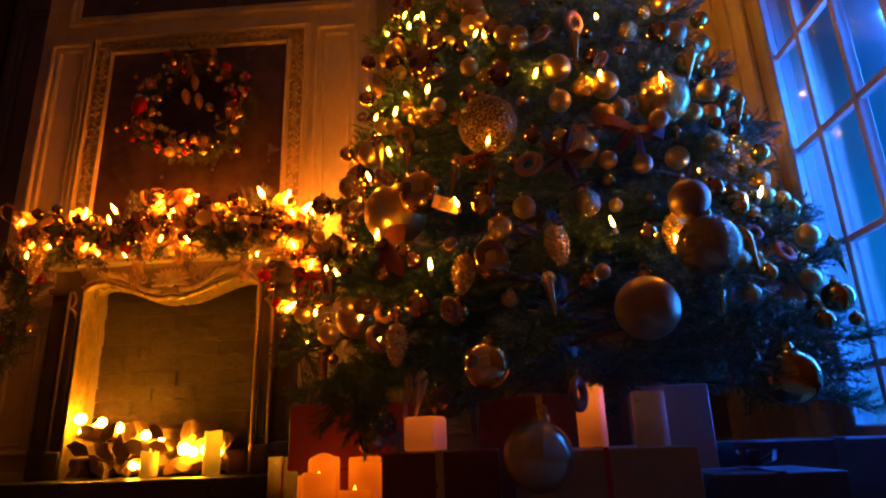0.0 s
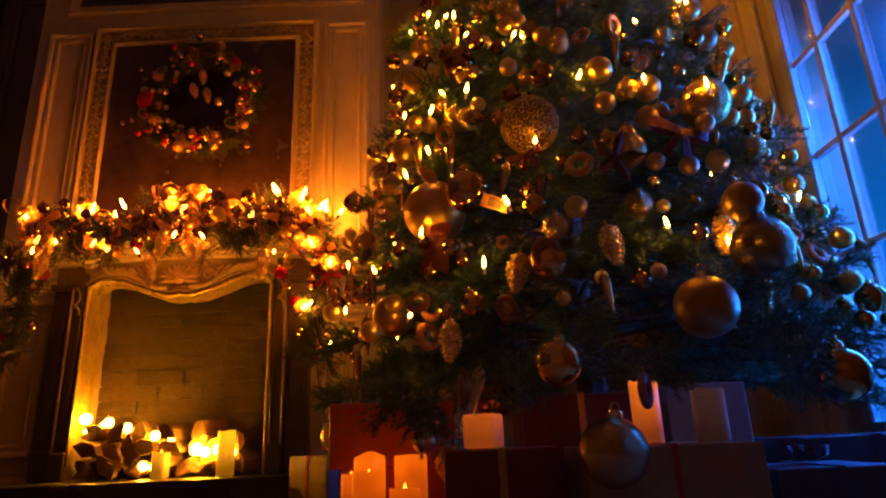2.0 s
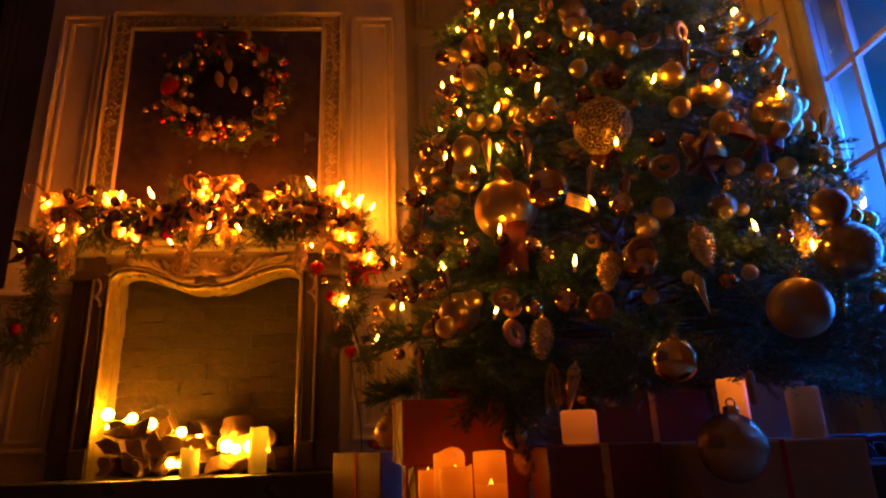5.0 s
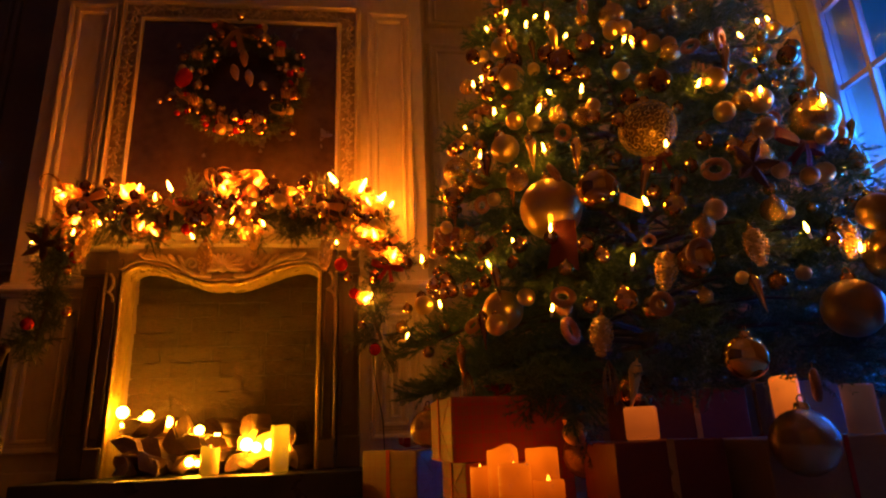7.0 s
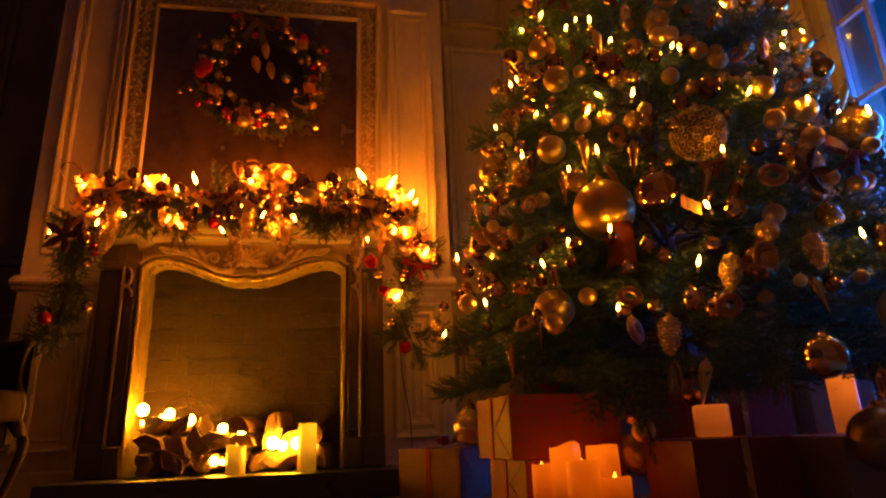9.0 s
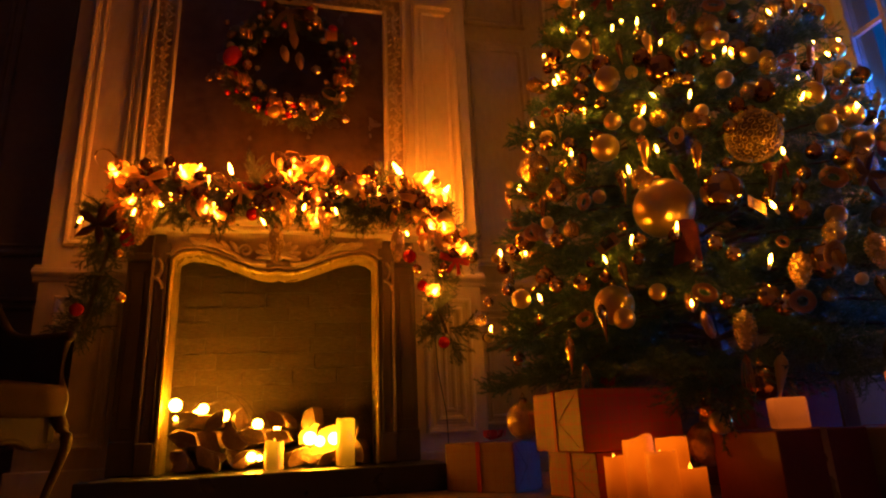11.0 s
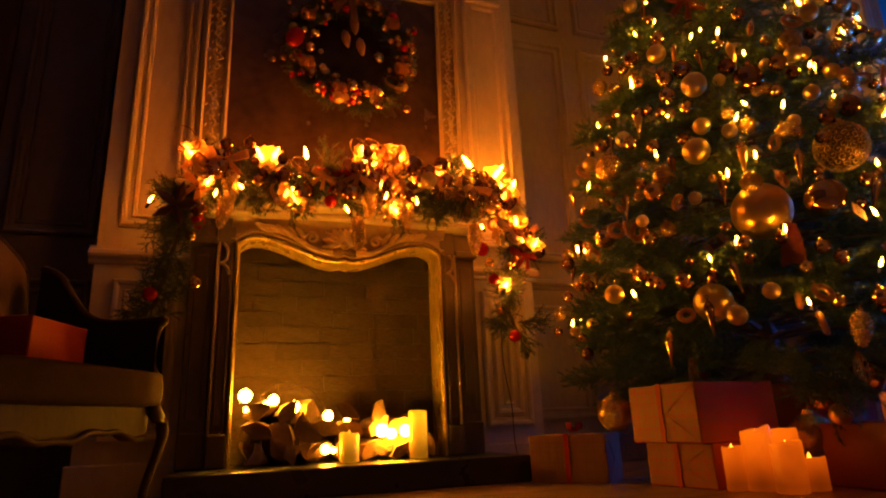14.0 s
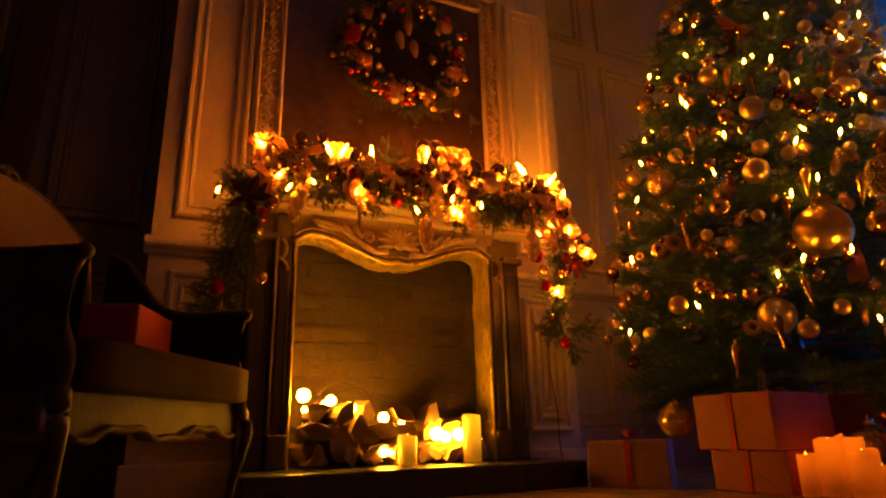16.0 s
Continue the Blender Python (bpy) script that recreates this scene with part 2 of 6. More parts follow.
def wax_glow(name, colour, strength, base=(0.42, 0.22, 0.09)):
    """Glow put into the wax's emission, mottled, stronger and yellower towards the top."""
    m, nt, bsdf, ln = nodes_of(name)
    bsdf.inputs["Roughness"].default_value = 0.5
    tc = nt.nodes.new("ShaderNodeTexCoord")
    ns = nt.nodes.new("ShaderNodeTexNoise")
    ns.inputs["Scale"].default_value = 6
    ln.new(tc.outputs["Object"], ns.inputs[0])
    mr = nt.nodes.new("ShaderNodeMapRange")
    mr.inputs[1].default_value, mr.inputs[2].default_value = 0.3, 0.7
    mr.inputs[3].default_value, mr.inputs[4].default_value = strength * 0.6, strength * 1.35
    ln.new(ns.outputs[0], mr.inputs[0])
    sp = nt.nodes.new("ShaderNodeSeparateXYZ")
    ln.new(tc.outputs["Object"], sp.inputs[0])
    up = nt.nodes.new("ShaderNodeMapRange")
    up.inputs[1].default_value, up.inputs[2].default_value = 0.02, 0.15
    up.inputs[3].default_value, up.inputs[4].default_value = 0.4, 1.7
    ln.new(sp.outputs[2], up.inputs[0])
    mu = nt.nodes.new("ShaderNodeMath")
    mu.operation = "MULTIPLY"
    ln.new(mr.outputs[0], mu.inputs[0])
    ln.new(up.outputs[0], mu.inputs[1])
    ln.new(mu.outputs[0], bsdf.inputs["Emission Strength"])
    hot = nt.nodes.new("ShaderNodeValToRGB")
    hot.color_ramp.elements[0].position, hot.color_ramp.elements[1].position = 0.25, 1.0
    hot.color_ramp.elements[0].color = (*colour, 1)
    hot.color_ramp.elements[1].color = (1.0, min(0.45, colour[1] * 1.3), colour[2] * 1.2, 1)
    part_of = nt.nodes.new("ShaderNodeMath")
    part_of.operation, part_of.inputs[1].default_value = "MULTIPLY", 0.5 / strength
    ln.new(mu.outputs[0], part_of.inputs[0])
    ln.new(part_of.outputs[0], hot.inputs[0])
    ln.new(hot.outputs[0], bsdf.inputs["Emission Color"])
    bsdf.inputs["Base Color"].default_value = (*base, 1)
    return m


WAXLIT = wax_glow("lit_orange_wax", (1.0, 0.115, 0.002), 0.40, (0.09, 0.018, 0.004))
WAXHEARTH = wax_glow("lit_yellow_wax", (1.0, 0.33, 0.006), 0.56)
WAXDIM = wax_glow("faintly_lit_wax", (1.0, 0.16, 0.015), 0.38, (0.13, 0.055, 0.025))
# white candle without a flame: a weak glow is put into its wax
WAXPALE = wax_glow("pale_wax_with_glow", (1.0, 0.42, 0.3), 0.02, (0.36, 0.27, 0.23))
FLAME = glow("led_flame", (1.0, 0.36, 0.02), 3)

ORGANZA, nt, bsdf, ln = nodes_of("sheer_organza")
tp, tl, m1, m2 = (nt.nodes.new(k) for k in ("ShaderNodeBsdfTransparent", "ShaderNodeBsdfTranslucent", "ShaderNodeMixShader", "ShaderNodeMixShader"))
bsdf.inputs["Base Color"].default_value, bsdf.inputs["Roughness"].default_value = (0.6, 0.26, 0.08, 1), 0.35
tl.inputs["Color"].default_value = (0.85, 0.42, 0.13, 1)
m1.inputs[0].default_value, m2.inputs[0].default_value = 0.55, 0.45
ln.new(bsdf.outputs[0], m1.inputs[1])
ln.new(tl.outputs[0], m1.inputs[2])
ln.new(m1.outputs[0], m2.inputs[1])
ln.new(tp.outputs[0], m2.inputs[2])
ln.new(m2.outputs[0], nt.nodes["Material Output"].inputs[0])

m, nt, bsdf, ln = nodes_of("window_glass")
bsdf.inputs["Transmission Weight"].default_value = 1
bsdf.inputs["Roughness"].default_value, bsdf.inputs["IOR"].default_value = 0.12, 1.3
GLASS = m


# ---- mesh helpers ----
def part(name, bm, material, parent=None, label="", smooth=False, loc=None):
    me = bpy.data.meshes.new(name)
    bm.to_mesh(me)
    bm.free()
    me.materials.append(material)
    if smooth:
        me.polygons.foreach_set("use_smooth", [True] * len(me.polygons))
    ob = new(name, me)
    if parent:
        ob.parent = parent
    if loc is not None:
        ob.matrix_basis = loc if isinstance(loc, Matrix) else Matrix.Translation(loc)
    if label:
        tagged(ob, label)
    return ob


def empty(name, at, label, category, group="", kind=""):
    ob = new(name)
    ob.matrix_basis = at if isinstance(at, Matrix) else Matrix.Translation(at)
    return tagged(ob, label, category, group, kind)


def box(bm, x0, x1, y0, y1, z0, z1, bevel=0.0, seg=1):
    r = bmesh.ops.create_cube(bm, size=1)
    for v in r["verts"]:
        v.co = (x0 + (v.co.x + 0.5) * (x1 - x0), y0 + (v.co.y + 0.5) * (y1 - y0), z0 + (v.co.z + 0.5) * (z1 - z0))
    if bevel:
        es = list({e for v in r["verts"] for e in v.link_edges})
        bmesh.ops.bevel(bm, geom=es, offset=bevel, segments=seg, affect="EDGES", profile=0.5)
    return bm


def bx(x0, x1, y0, y1, z0, z1, bevel=0.0, seg=1):
    return box(bmesh.new(), x0, x1, y0, y1, z0, z1, bevel, seg)


def lathe(profile, seg=20, bm=None, m=None):
    """A turned form: profile of (radius, height), closed at both ends."""
    bm = bm or bmesh.new()
    m = m or Matrix()
    rings = []
    for r, z in profile:
        rings.append([bm.verts.new(m @ Vector((r * math.cos(2 * math.pi * i / seg), r * math.sin(2 * math.pi * i / seg), z))) for i in range(seg)])
    for a, b in zip(rings, rings[1:]):
        for i in range(seg):
            bm.faces.new((a[i], a[(i + 1) % seg], b[(i + 1) % seg], b[i]))
    bm.faces.new(rings[0][::-1])
    bm.faces.new(rings[-1])
    return bm


def tube(pts, r, seg=6, bm=None, taper=None, flat=1.0):
    bm = bm or bmesh.new()
    pts = [Vector(p) for p in pts]
    rings = []
    for i, p in enumerate(pts):
        d = (pts[min(i + 1, len(pts) - 1)] - pts[max(i - 1, 0)]).normalized()
        s = d.cross(Vector((0, 0, 1)) if abs(d.z) < 0.9 else Vector((0, 1, 0))).normalized()
        u = s.cross(d)
        k = r * (taper(i / (len(pts) - 1)) if taper else 1)
        rings.append([bm.verts.new(p + s * k * math.cos(2 * math.pi * j / seg) + u * k * flat * math.sin(2 * math.pi * j / seg)) for j in range(seg)])
    for a, b in zip(rings, rings[1:]):
        for j in range(seg):
            bm.faces.new((a[j], a[(j + 1) % seg], b[(j + 1) % seg], b[j]))
    bm.faces.new(rings[0][::-1])
    bm.faces.new(rings[-1])
    return bm


def ball(r, seg=20, rings=14, m=None, bm=None):
    bm = bm or bmesh.new()
    bmesh.ops.create_uvsphere(bm, u_segments=seg, v_segments=rings, radius=r, matrix=m or Matrix())
    return bm


def torus(R, r, seg=24, sub=10, m=None, bm=None):
    bm = bm or bmesh.new()
    m = m or Matrix()
    g = []
    for i in range(seg):
        a = 2 * math.pi * i / seg
        g.append([bm.verts.new(m @ Vector(((R + r * math.cos(b)) * math.cos(a), r * math.sin(b), (R + r * math.cos(b)) * math.sin(a)))) for b in [2 * math.pi * j / sub for j in range(sub)]])
    for i in range(seg):
        for j in range(sub):
            bm.faces.new((g[i][j], g[i][(j + 1) % sub], g[(i + 1) % seg][(j + 1) % sub], g[(i + 1) % seg][j]))
    bmesh.ops.recalc_face_normals(bm, faces=bm.faces)
    return bm


def smooth_path(pts, n):
    """Evenly stepped points of a Catmull-Rom curve."""
    P = [Vector(p) for p in pts]
    P = [P[0] * 2 - P[1], *P, P[-1] * 2 - P[-2]]
    out = []
    for i in range(n):
        q = i / (n - 1) * (len(P) - 3)
        k = min(int(q), len(P) - 4)
        t = q - k
        a, b, c, d = P[k:k + 4]
        out.append(0.5 * ((2 * b) + (c - a) * t + (2 * a - 5 * b + 4 * c - d) * t * t + (3 * b - a - 3 * c + d) * t ** 3))
    return out


def sweep(path, profile, y, closed=False, bm=None):
    """A moulding in a wall that faces -y: path of (x, z); profile of (inward offset, how far it stands out)."""
    bm = bm or bmesh.new()
    n = len(path)
    rows = []
    for i in range(n):
        p = Vector(path[i])
        a = Vector(path[i - 1]) if (closed or i > 0) else None
        b = Vector(path[(i + 1) % n]) if (closed or i < n - 1) else None
        d1 = (p - a).normalized() if a is not None else (b - p).normalized()
        d2 = (b - p).normalized() if b is not None else d1
        n1, n2 = Vector((d1.y, -d1.x)), Vector((d2.y, -d2.x))
        nn = (n1 + n2)
        nn = nn / max(0.3, nn.dot(n1)) if nn.length > 1e-6 else n1
        rows.append([bm.verts.new((p.x + nn.x * o, y - h, p.y + nn.y * o)) for o, h in profile])
    for i in range(n if closed else n - 1):
        a, b = rows[i], rows[(i + 1) % n]
        for j in range(len(profile) - 1):
            bm.faces.new((a[j], a[j + 1], b[j + 1], b[j]))
    bmesh.ops.recalc_face_normals(bm, faces=bm.faces)
    return bm


PANEL = [(0, 0), (0, 0.016), (0.006, 0.022), (0.013, 0.02), (0.018, 0.011), (0.028, 0.009), (0.032, 0.014), (0.038, 0.012), (0.042, 0.0)]


def panel_frame(wall, x0, x1, z0, z1, y, material, flip=None):
    path = [(x0, z0), (x1, z0), (x1, z1), (x0, z1)]
    bm = sweep(path, [(-o * 1.4, h * 1.25) for o, h in PANEL], y, True)
    if flip:
        bmesh.ops.transform(bm, matrix=flip, verts=bm.verts)
    return part("panel_moulding", bm, material, wall)


def rail(wall, path, y, profile, material, name="rail_moulding"):
    return part(name, sweep(path, profile, y), material, wall)


# ---- room ----
BX0, BX1, BY, WY, WX = -2.385, -0.52, 2.83, 3.10, 1.17
HC = -1.435
floor = tagged(part("floor", bx(-4.2, 1.5, -2.6, 3.3, -0.12, -0.006), MORTAR), "warm brown oak plank floor", "floor", kind="structure")
ceiling = tagged(part("ceiling", bx(-4.2, 1.5, -2.6, 3.3, 4.0, 4.12), PLASTER), "plain plaster ceiling", "ceiling", kind="structure")
wall_north = tagged(part("wall_north", bx(BX0, 1.37, WY, WY + 0.2, 0, 4.0), WALLP), "grey-beige panelled wall behind the tree", "wall", kind="structure")
wall_alcove = tagged(part("wall_alcove", bx(-4.2, BX0, WY, WY + 0.2, 0, 4.0), SHADEWALL), "panelled alcove wall, shade put into its dark colour", "wall", kind="structure")
wall_west = tagged(part("wall_west", bx(-4.2, -4.0, -2.6, WY, 0, 4.0), SHADEWALL), "side wall in the same darkened colour", "wall", kind="structure")
# unseen wall, given pale plaster to bounce fill light into the room
wall_south = tagged(part("wall_south", bx(-4.0, 1.17, -2.6, -2.4, 0, 4.0), PLASTER), "unseen plain wall behind the camera, pale for bounce light", "wall", kind="structure")

# window wall with its opening
WIN_Y0, WIN_Y1, WIN_Z0, WIN_Z1 = 1.27, 2.125, 0.16, 3.1
bm = bmesh.new()
box(bm, WX, WX + 0.2, -2.6, WIN_Y0, 0, 4.0)
box(bm, WX, WX + 0.2, WIN_Y1, WY, 0, 4.0)
box(bm, WX, WX + 0.2, WIN_Y0, WIN_Y1, 0, WIN_Z0)
box(bm, WX, WX + 0.2, WIN_Y0, WIN_Y1, WIN_Z1, 4.0)
wall_east = tagged(part("wall_east", bm, WALLP), "grey-beige wall with a tall window", "wall", kind="structure")
for k in range(7):
    y0 = 2.20 + k * 0.125
    part("board", bx(WX - 0.022, WX, y0, y0 + 0.112, 0, 4.0, 0.006), CREAM, wall_east)
window = empty("window_1", (WX + 0.02, 0, 0), "tall white wooden window with blue-lit panes", "window", kind="structure")
for y0, y1, z0, z1 in ((WIN_Y0, WIN_Y0 + 0.05, WIN_Z0, WIN_Z1), (WIN_Y1 - 0.035, WIN_Y1 + 0.02, WIN_Z0, WIN_Z1), (WIN_Y0, WIN_Y1, WIN_Z0 - 0.03, WIN_Z0 + 0.04), (WIN_Y0, WIN_Y1, WIN_Z1 - 0.05, WIN_Z1)):
    part("window_frame", bx(-0.024, 0.05, y0, y1, z0, z1, 0.006), WINWOOD, window)
MULL = [1.93 - 0.206 * i for i in range(4)]
TRANS = [0.375 + 0.389 * i for i in range(7)]
for y in MULL:
    part("mullion", bx(-0.012, 0.026, y - 0.011, y + 0.011, WIN_Z0 + 0.04, WIN_Z1 - 0.05, 0.004), WINWOOD, window)
for z in TRANS:
    part("transom", bx(-0.008, 0.022, WIN_Y0 + 0.05, WIN_Y1 - 0.035, z - 0.012, z + 0.012, 0.004), WINWOOD, window)
ys = [WIN_Y1 - 0.03, *MULL, WIN_Y0 + 0.05]
zs = [WIN_Z0 + 0.03, *TRANS, WIN_Z1 - 0.05]
for a, b in zip(ys, ys[1:]):
    for c, d in zip(zs, zs[1:]):
        if a - b < 0.03 or d - c < 0.03:
            continue
        p = part("pane", bx(0.004, 0.008, b + 0.009, a - 0.009, c + 0.01, d - 0.01), GLASS, window)
        p.visible_shadow = False
backdrop = tagged(part("backdrop", bx(2.0, 2.02, -1.5, 4.5, -0.5, 5.0), SKYBLUE), "glowing blue night outside the window", "backdrop", kind="structure")
spot = new("blue_floodlight", bpy.data.lights.new("blue_floodlight", "AREA"))
spot.data.energy, spot.data.color, spot.data.size = 4.5, (0.005, 0.14, 1.0), 0.16
spot.data.spread = radians(110)
spot.matrix_world = look((1.8, 1.8, 0.46), (-0.6, 2.7, 0.4))

sky = new("blue_window_light", bpy.data.lights.new("blue_window_light", "AREA"))
sky.data.shape, sky.data.size, sky.data.size_y = "RECTANGLE", 0.35, 1.3
sky.data.energy, sky.data.color = 52, (0.015, 0.15, 1.0)
sky.matrix_world = look((1.78, 1.79, 1.0), (0.4, 1.55, 0.35))

# chimney breast, open at the firebox
FX0, FX1, FZ = -1.868, -1.002, 1.0
bm = bmesh.new()
box(bm, BX0, FX0, BY, WY, 0, 4.0)
box(bm, FX1, BX1, BY, WY, 0, 4.0)
box(bm, FX0, FX1, BY, WY, FZ, 4.0)
breast = tagged(part("chimney_breast", bm, CREAM), "cream panelled chimney breast with mouldings", "wall", kind="structure")
LX0, LX1, RX0, RX1 = -2.315, -2.075, -0.81, -0.575
panel_frame(breast, LX0, LX1, 1.01, 2.41, BY, CREAM)
panel_frame(breast, RX0, RX1, 1.01, 2.41, BY, CREAM)
panel_frame(breast, LX0, -2.08, 0.2, 0.80, BY, CREAM)
panel_frame(breast, -0.80, RX1, 0.2, 0.80, BY, CREAM)
panel_frame(breast, -0.755, RX1 - 0.045, 0.25, 0.755, BY, CREAM)
panel_frame(breast, -2.24, -0.60, 2.53, 3.6, BY, CREAM)
RAILP = [(0, 0), (0, 0.012), (0.012, 0.016), (0.02, 0.034), (0.036, 0.04), (0.046, 0.034), (0.052, 0.018), (0.066, 0.014), (0.07, 0)]
for x0, x1 in ((BX0 - 0.02, -1.99), (-0.88, BX1 + 0.02)):
    part("rail_moulding", sweep([(x0, 0.928), (x1, 0.928)], RAILP, BY), CREAM, breast)
    part("baseboard_moulding", bx(x0, x1, BY - 0.022, BY, 0, 0.13, 0.006), CREAM, breast)
picture = tagged(part("upper_picture", bx(-2.195, -0.645, BY - 0.006, BY - 0.001, 2.575, 3.56), CANVAS), "dark painted panel above the moulding", "picture")

# framed dark panel over the mantel
PX0, PX1, PZ0, PZ1 = -1.945, -0.968, 1.14, 2.315
art = empty("framed_picture", ((PX0 + PX1) / 2, BY, PZ0), "dark glossy picture in a carved gilt frame", "picture")
ox, oz = (PX0 + PX1) / 2, PZ0
part("canvas", bx(PX0 - ox, PX1 - ox, -0.012, -0.002, 0, PZ1 - oz), CANVAS, art, "dark glossy varnished surface")
path = [(PX0 - ox, 0), (PX1 - ox, 0), (PX1 - ox, PZ1 - oz), (PX0 - ox, PZ1 - oz)]
part("frame", sweep(path, [(0.0, 0.004), (0.0, 0.024), (0.008, 0.034), (0.016, 0.03), (0.02, 0.012), (0.024, 0.008)], 0, True), CREAM, art)
part("frame_bed", sweep(path, [(0.023, 0.008), (0.096, 0.008)], 0, True), RECESS, art, "bed of the carving, gap shade put into its colour")
part("outer_moulding", sweep(path, [(0.095, 0.006), (0.097, 0.026), (0.104, 0.036), (0.112, 0.03), (0.118, 0.012), (0.124, 0.01), (0.126, 0)], 0, True), CREAM, art)


def scrollwork(bm, x, z, y, along, s, sgn):
    """One leaf of carved border: a curled stem, a rosette and pointed lobes standing well proud."""
    a = math.atan2(along[1], along[0])
    c, d = math.cos(a), math.sin(a)

    def put(u, v, h, turn, sx, sy, sz):
        mm = Matrix.Translation((x + u * c - v * d, y - h, z + u * d + v * c)) @ pose(0, 0, 0, 0, -math.degrees(a) - turn, 0) @ Matrix.Diagonal((sx, sy, sz, 1))
        bmesh.ops.create_icosphere(bm, subdivisions=1, radius=1, matrix=mm)
    pts = []
    for i in range(9):
        t = i / 8 * 5.0
        rr = s * (1.05 - 0.15 * t)
        u, v = rr * math.cos(t) * 0.8, rr * math.sin(t) * 0.8 * sgn
        pts.append((x + u * c - v * d, y - 0.004 - 0.004 * i / 8, z + u * d + v * c))
    tube(pts, s * 0.17, 5, bm, lambda q: 1.2 - 0.6 * q)
    put(0, 0, 0.009, 0, s * 0.24, s * 0.3, s * 0.24)
    for k in range(4):
        t = random.uniform(-0.3, 0.3) + k * 1.5
        put(s * 0.95 * math.cos(t), s * 0.9 * math.sin(t) * sgn, 0.004, math.degrees(t) * sgn + 35, s * 0.42, s * 0.28, s * 0.15)


for name, n, a, b in (("carved_border", 27, (PX0 - ox - 0.06, 0.02), (PX0 - ox - 0.06, PZ1 - oz + 0.06)), ("carved_border", 27, (PX1 - ox + 0.06, 0.02), (PX1 - ox + 0.06, PZ1 - oz + 0.06)), ("carved_border", 23, (PX0 - ox - 0.02, PZ1 - oz + 0.06), (PX1 - ox + 0.02, PZ1 - oz + 0.06))):
    bm = bmesh.new()
    along = (b[0] - a[0], b[1] - a[1])
    for i in range(n):
        q = (i + 0.5) / n
        scrollwork(bm, a[0] + along[0] * q + random.uniform(-0.006, 0.006), a[1] + along[1] * q + random.uniform(-0.006, 0.006), -0.012, along, 0.03 * random.uniform(0.75, 1.15), random.choice((-1, 1)))
    part(name, bm, CARVED, art, "gilded carved leaf border", smooth=True)

# panelling of the back walls
for x0, x1 in ((-0.46, -0.055), (0.06, 1.08)):
    panel_frame(wall_north, x0, x1, 1.04, 2.42, WY, WALLP)
    panel_frame(wall_north, x0, x1, 0.22, 0.80, WY, WALLP)
    panel_frame(wall_north, x0, x1, 2.54, 3.7, WY, WALLP)
part("rail_moulding", sweep([(BX1, 0.955), (1.17, 0.955)], RAILP, WY), WALLP, wall_north)
part("baseboard_moulding", bx(BX1, 1.17, WY - 0.02, WY, 0, 0.14, 0.006), WALLP, wall_north)
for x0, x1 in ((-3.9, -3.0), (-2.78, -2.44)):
    panel_frame(wall_alcove, x0, x1, 1.04, 2.9, WY, SHADEWALL)
    panel_frame(wall_alcove, x0, x1, 0.2, 0.85, WY, SHADEWALL)
part("casing", bx(-2.96, -2.84, WY - 0.05, WY, 0, 3.2, 0.012), CHAIRWOOD, wall_alcove, "dark wooden casing")

# ---- fireplace ----
firebox = tagged(part("firebox", box(box(box(bx(FX0 - 0.03, FX1 + 0.03, 2.95, 3.0, 0.0, 1.05), FX0 - 0.03, FX0 - 0.005, BY + 0.002, 2.95, 0, 1.05), FX1 + 0.005, FX1 + 0.03, BY + 0.002, 2.95, 0, 1.05), FX0, FX1, BY + 0.002, 2.95, 1.0, 1.03), MORTAR), "painted brick lining of the fireplace", "fireplace", kind="structure")
hearth = tagged(part("hearth_slab", box(bx(-2.06, -0.79, 2.45, 2.86, 0, 0.095, 0.006, 2), FX0, FX1, 2.84, 3.05, 0.0, 0.0945), STONE), "low dark stone hearth under the fireplace", "hearth", kind="structure")


def curve_z(u):
    """Lower edge of the serpentine mantel, u from -1 to 1 across the opening."""
    a = abs(u)
    if a > 0.84:
        return 0.972 - 0.032 * ((a - 0.84) / 0.16) ** 2
    t = max(0.0, (a - 0.06) / 0.78)
    return 0.884 + 0.088 * t * t * (3 - 2 * t) + 0.008 * math.exp(-(a / 0.04) ** 2)


mantel = empty("mantelpiece", (HC - 0.012, BY, 0.095), "carved cream mantelpiece with gilt serpentine edge", "fireplace")
MH = -0.095
half = 0.421
FY = -0.085
# cove of the frieze, flaring out towards the shelf
bm = bmesh.new()
N, ROWN = 60, 9
grid = []
for i in range(N + 1):
    x = (-1 + 2 * i / N) * (half + 0.03)
    z0, z1 = curve_z(max(-1, min(1, x / half))) + 0.022 + MH, 0.98
    col = []
    for j in range(ROWN + 1):
        q = j / ROWN
        col.append(bm.verts.new((x, FY + 0.012 * math.sin(math.pi * min(1, q * 1.4)) - 0.07 * q ** 3 - 0.012 * math.exp(-(x / 0.16) ** 2) * math.sin(math.pi * q), z0 + (z1 - z0) * q)))
    grid.append(col)
for a, b in zip(grid, grid[1:]):
    for j in range(ROWN):
        bm.faces.new((a[j], b[j], b[j + 1], a[j + 1]))
bmesh.ops.recalc_face_normals(bm, faces=bm.faces)
part("frieze", bm, FRIEZE, mantel, smooth=True)
crest = [(half * (-1 + 2 * i / 60), curve_z(-1 + 2 * i / 60) + MH) for i in range(61)]
path = [(-half, 0.1 * k) for k in range(8)] + crest + [(half, 0.1 * k) for k in range(7, -1, -1)]
GP = [(0.006, -0.125), (0.004, -0.10), (0.008, -0.07), (0.004, -0.04), (0.006, -0.012), (0.003, 0.002), (-0.001, 0.007), (-0.006, 0.009), (-0.010, 0.005), (-0.011, 0.001)]
part("gilt_edge", sweep(path, GP, FY), GOLDTRIM, mantel, "worn gold moulding round the opening", smooth=True)
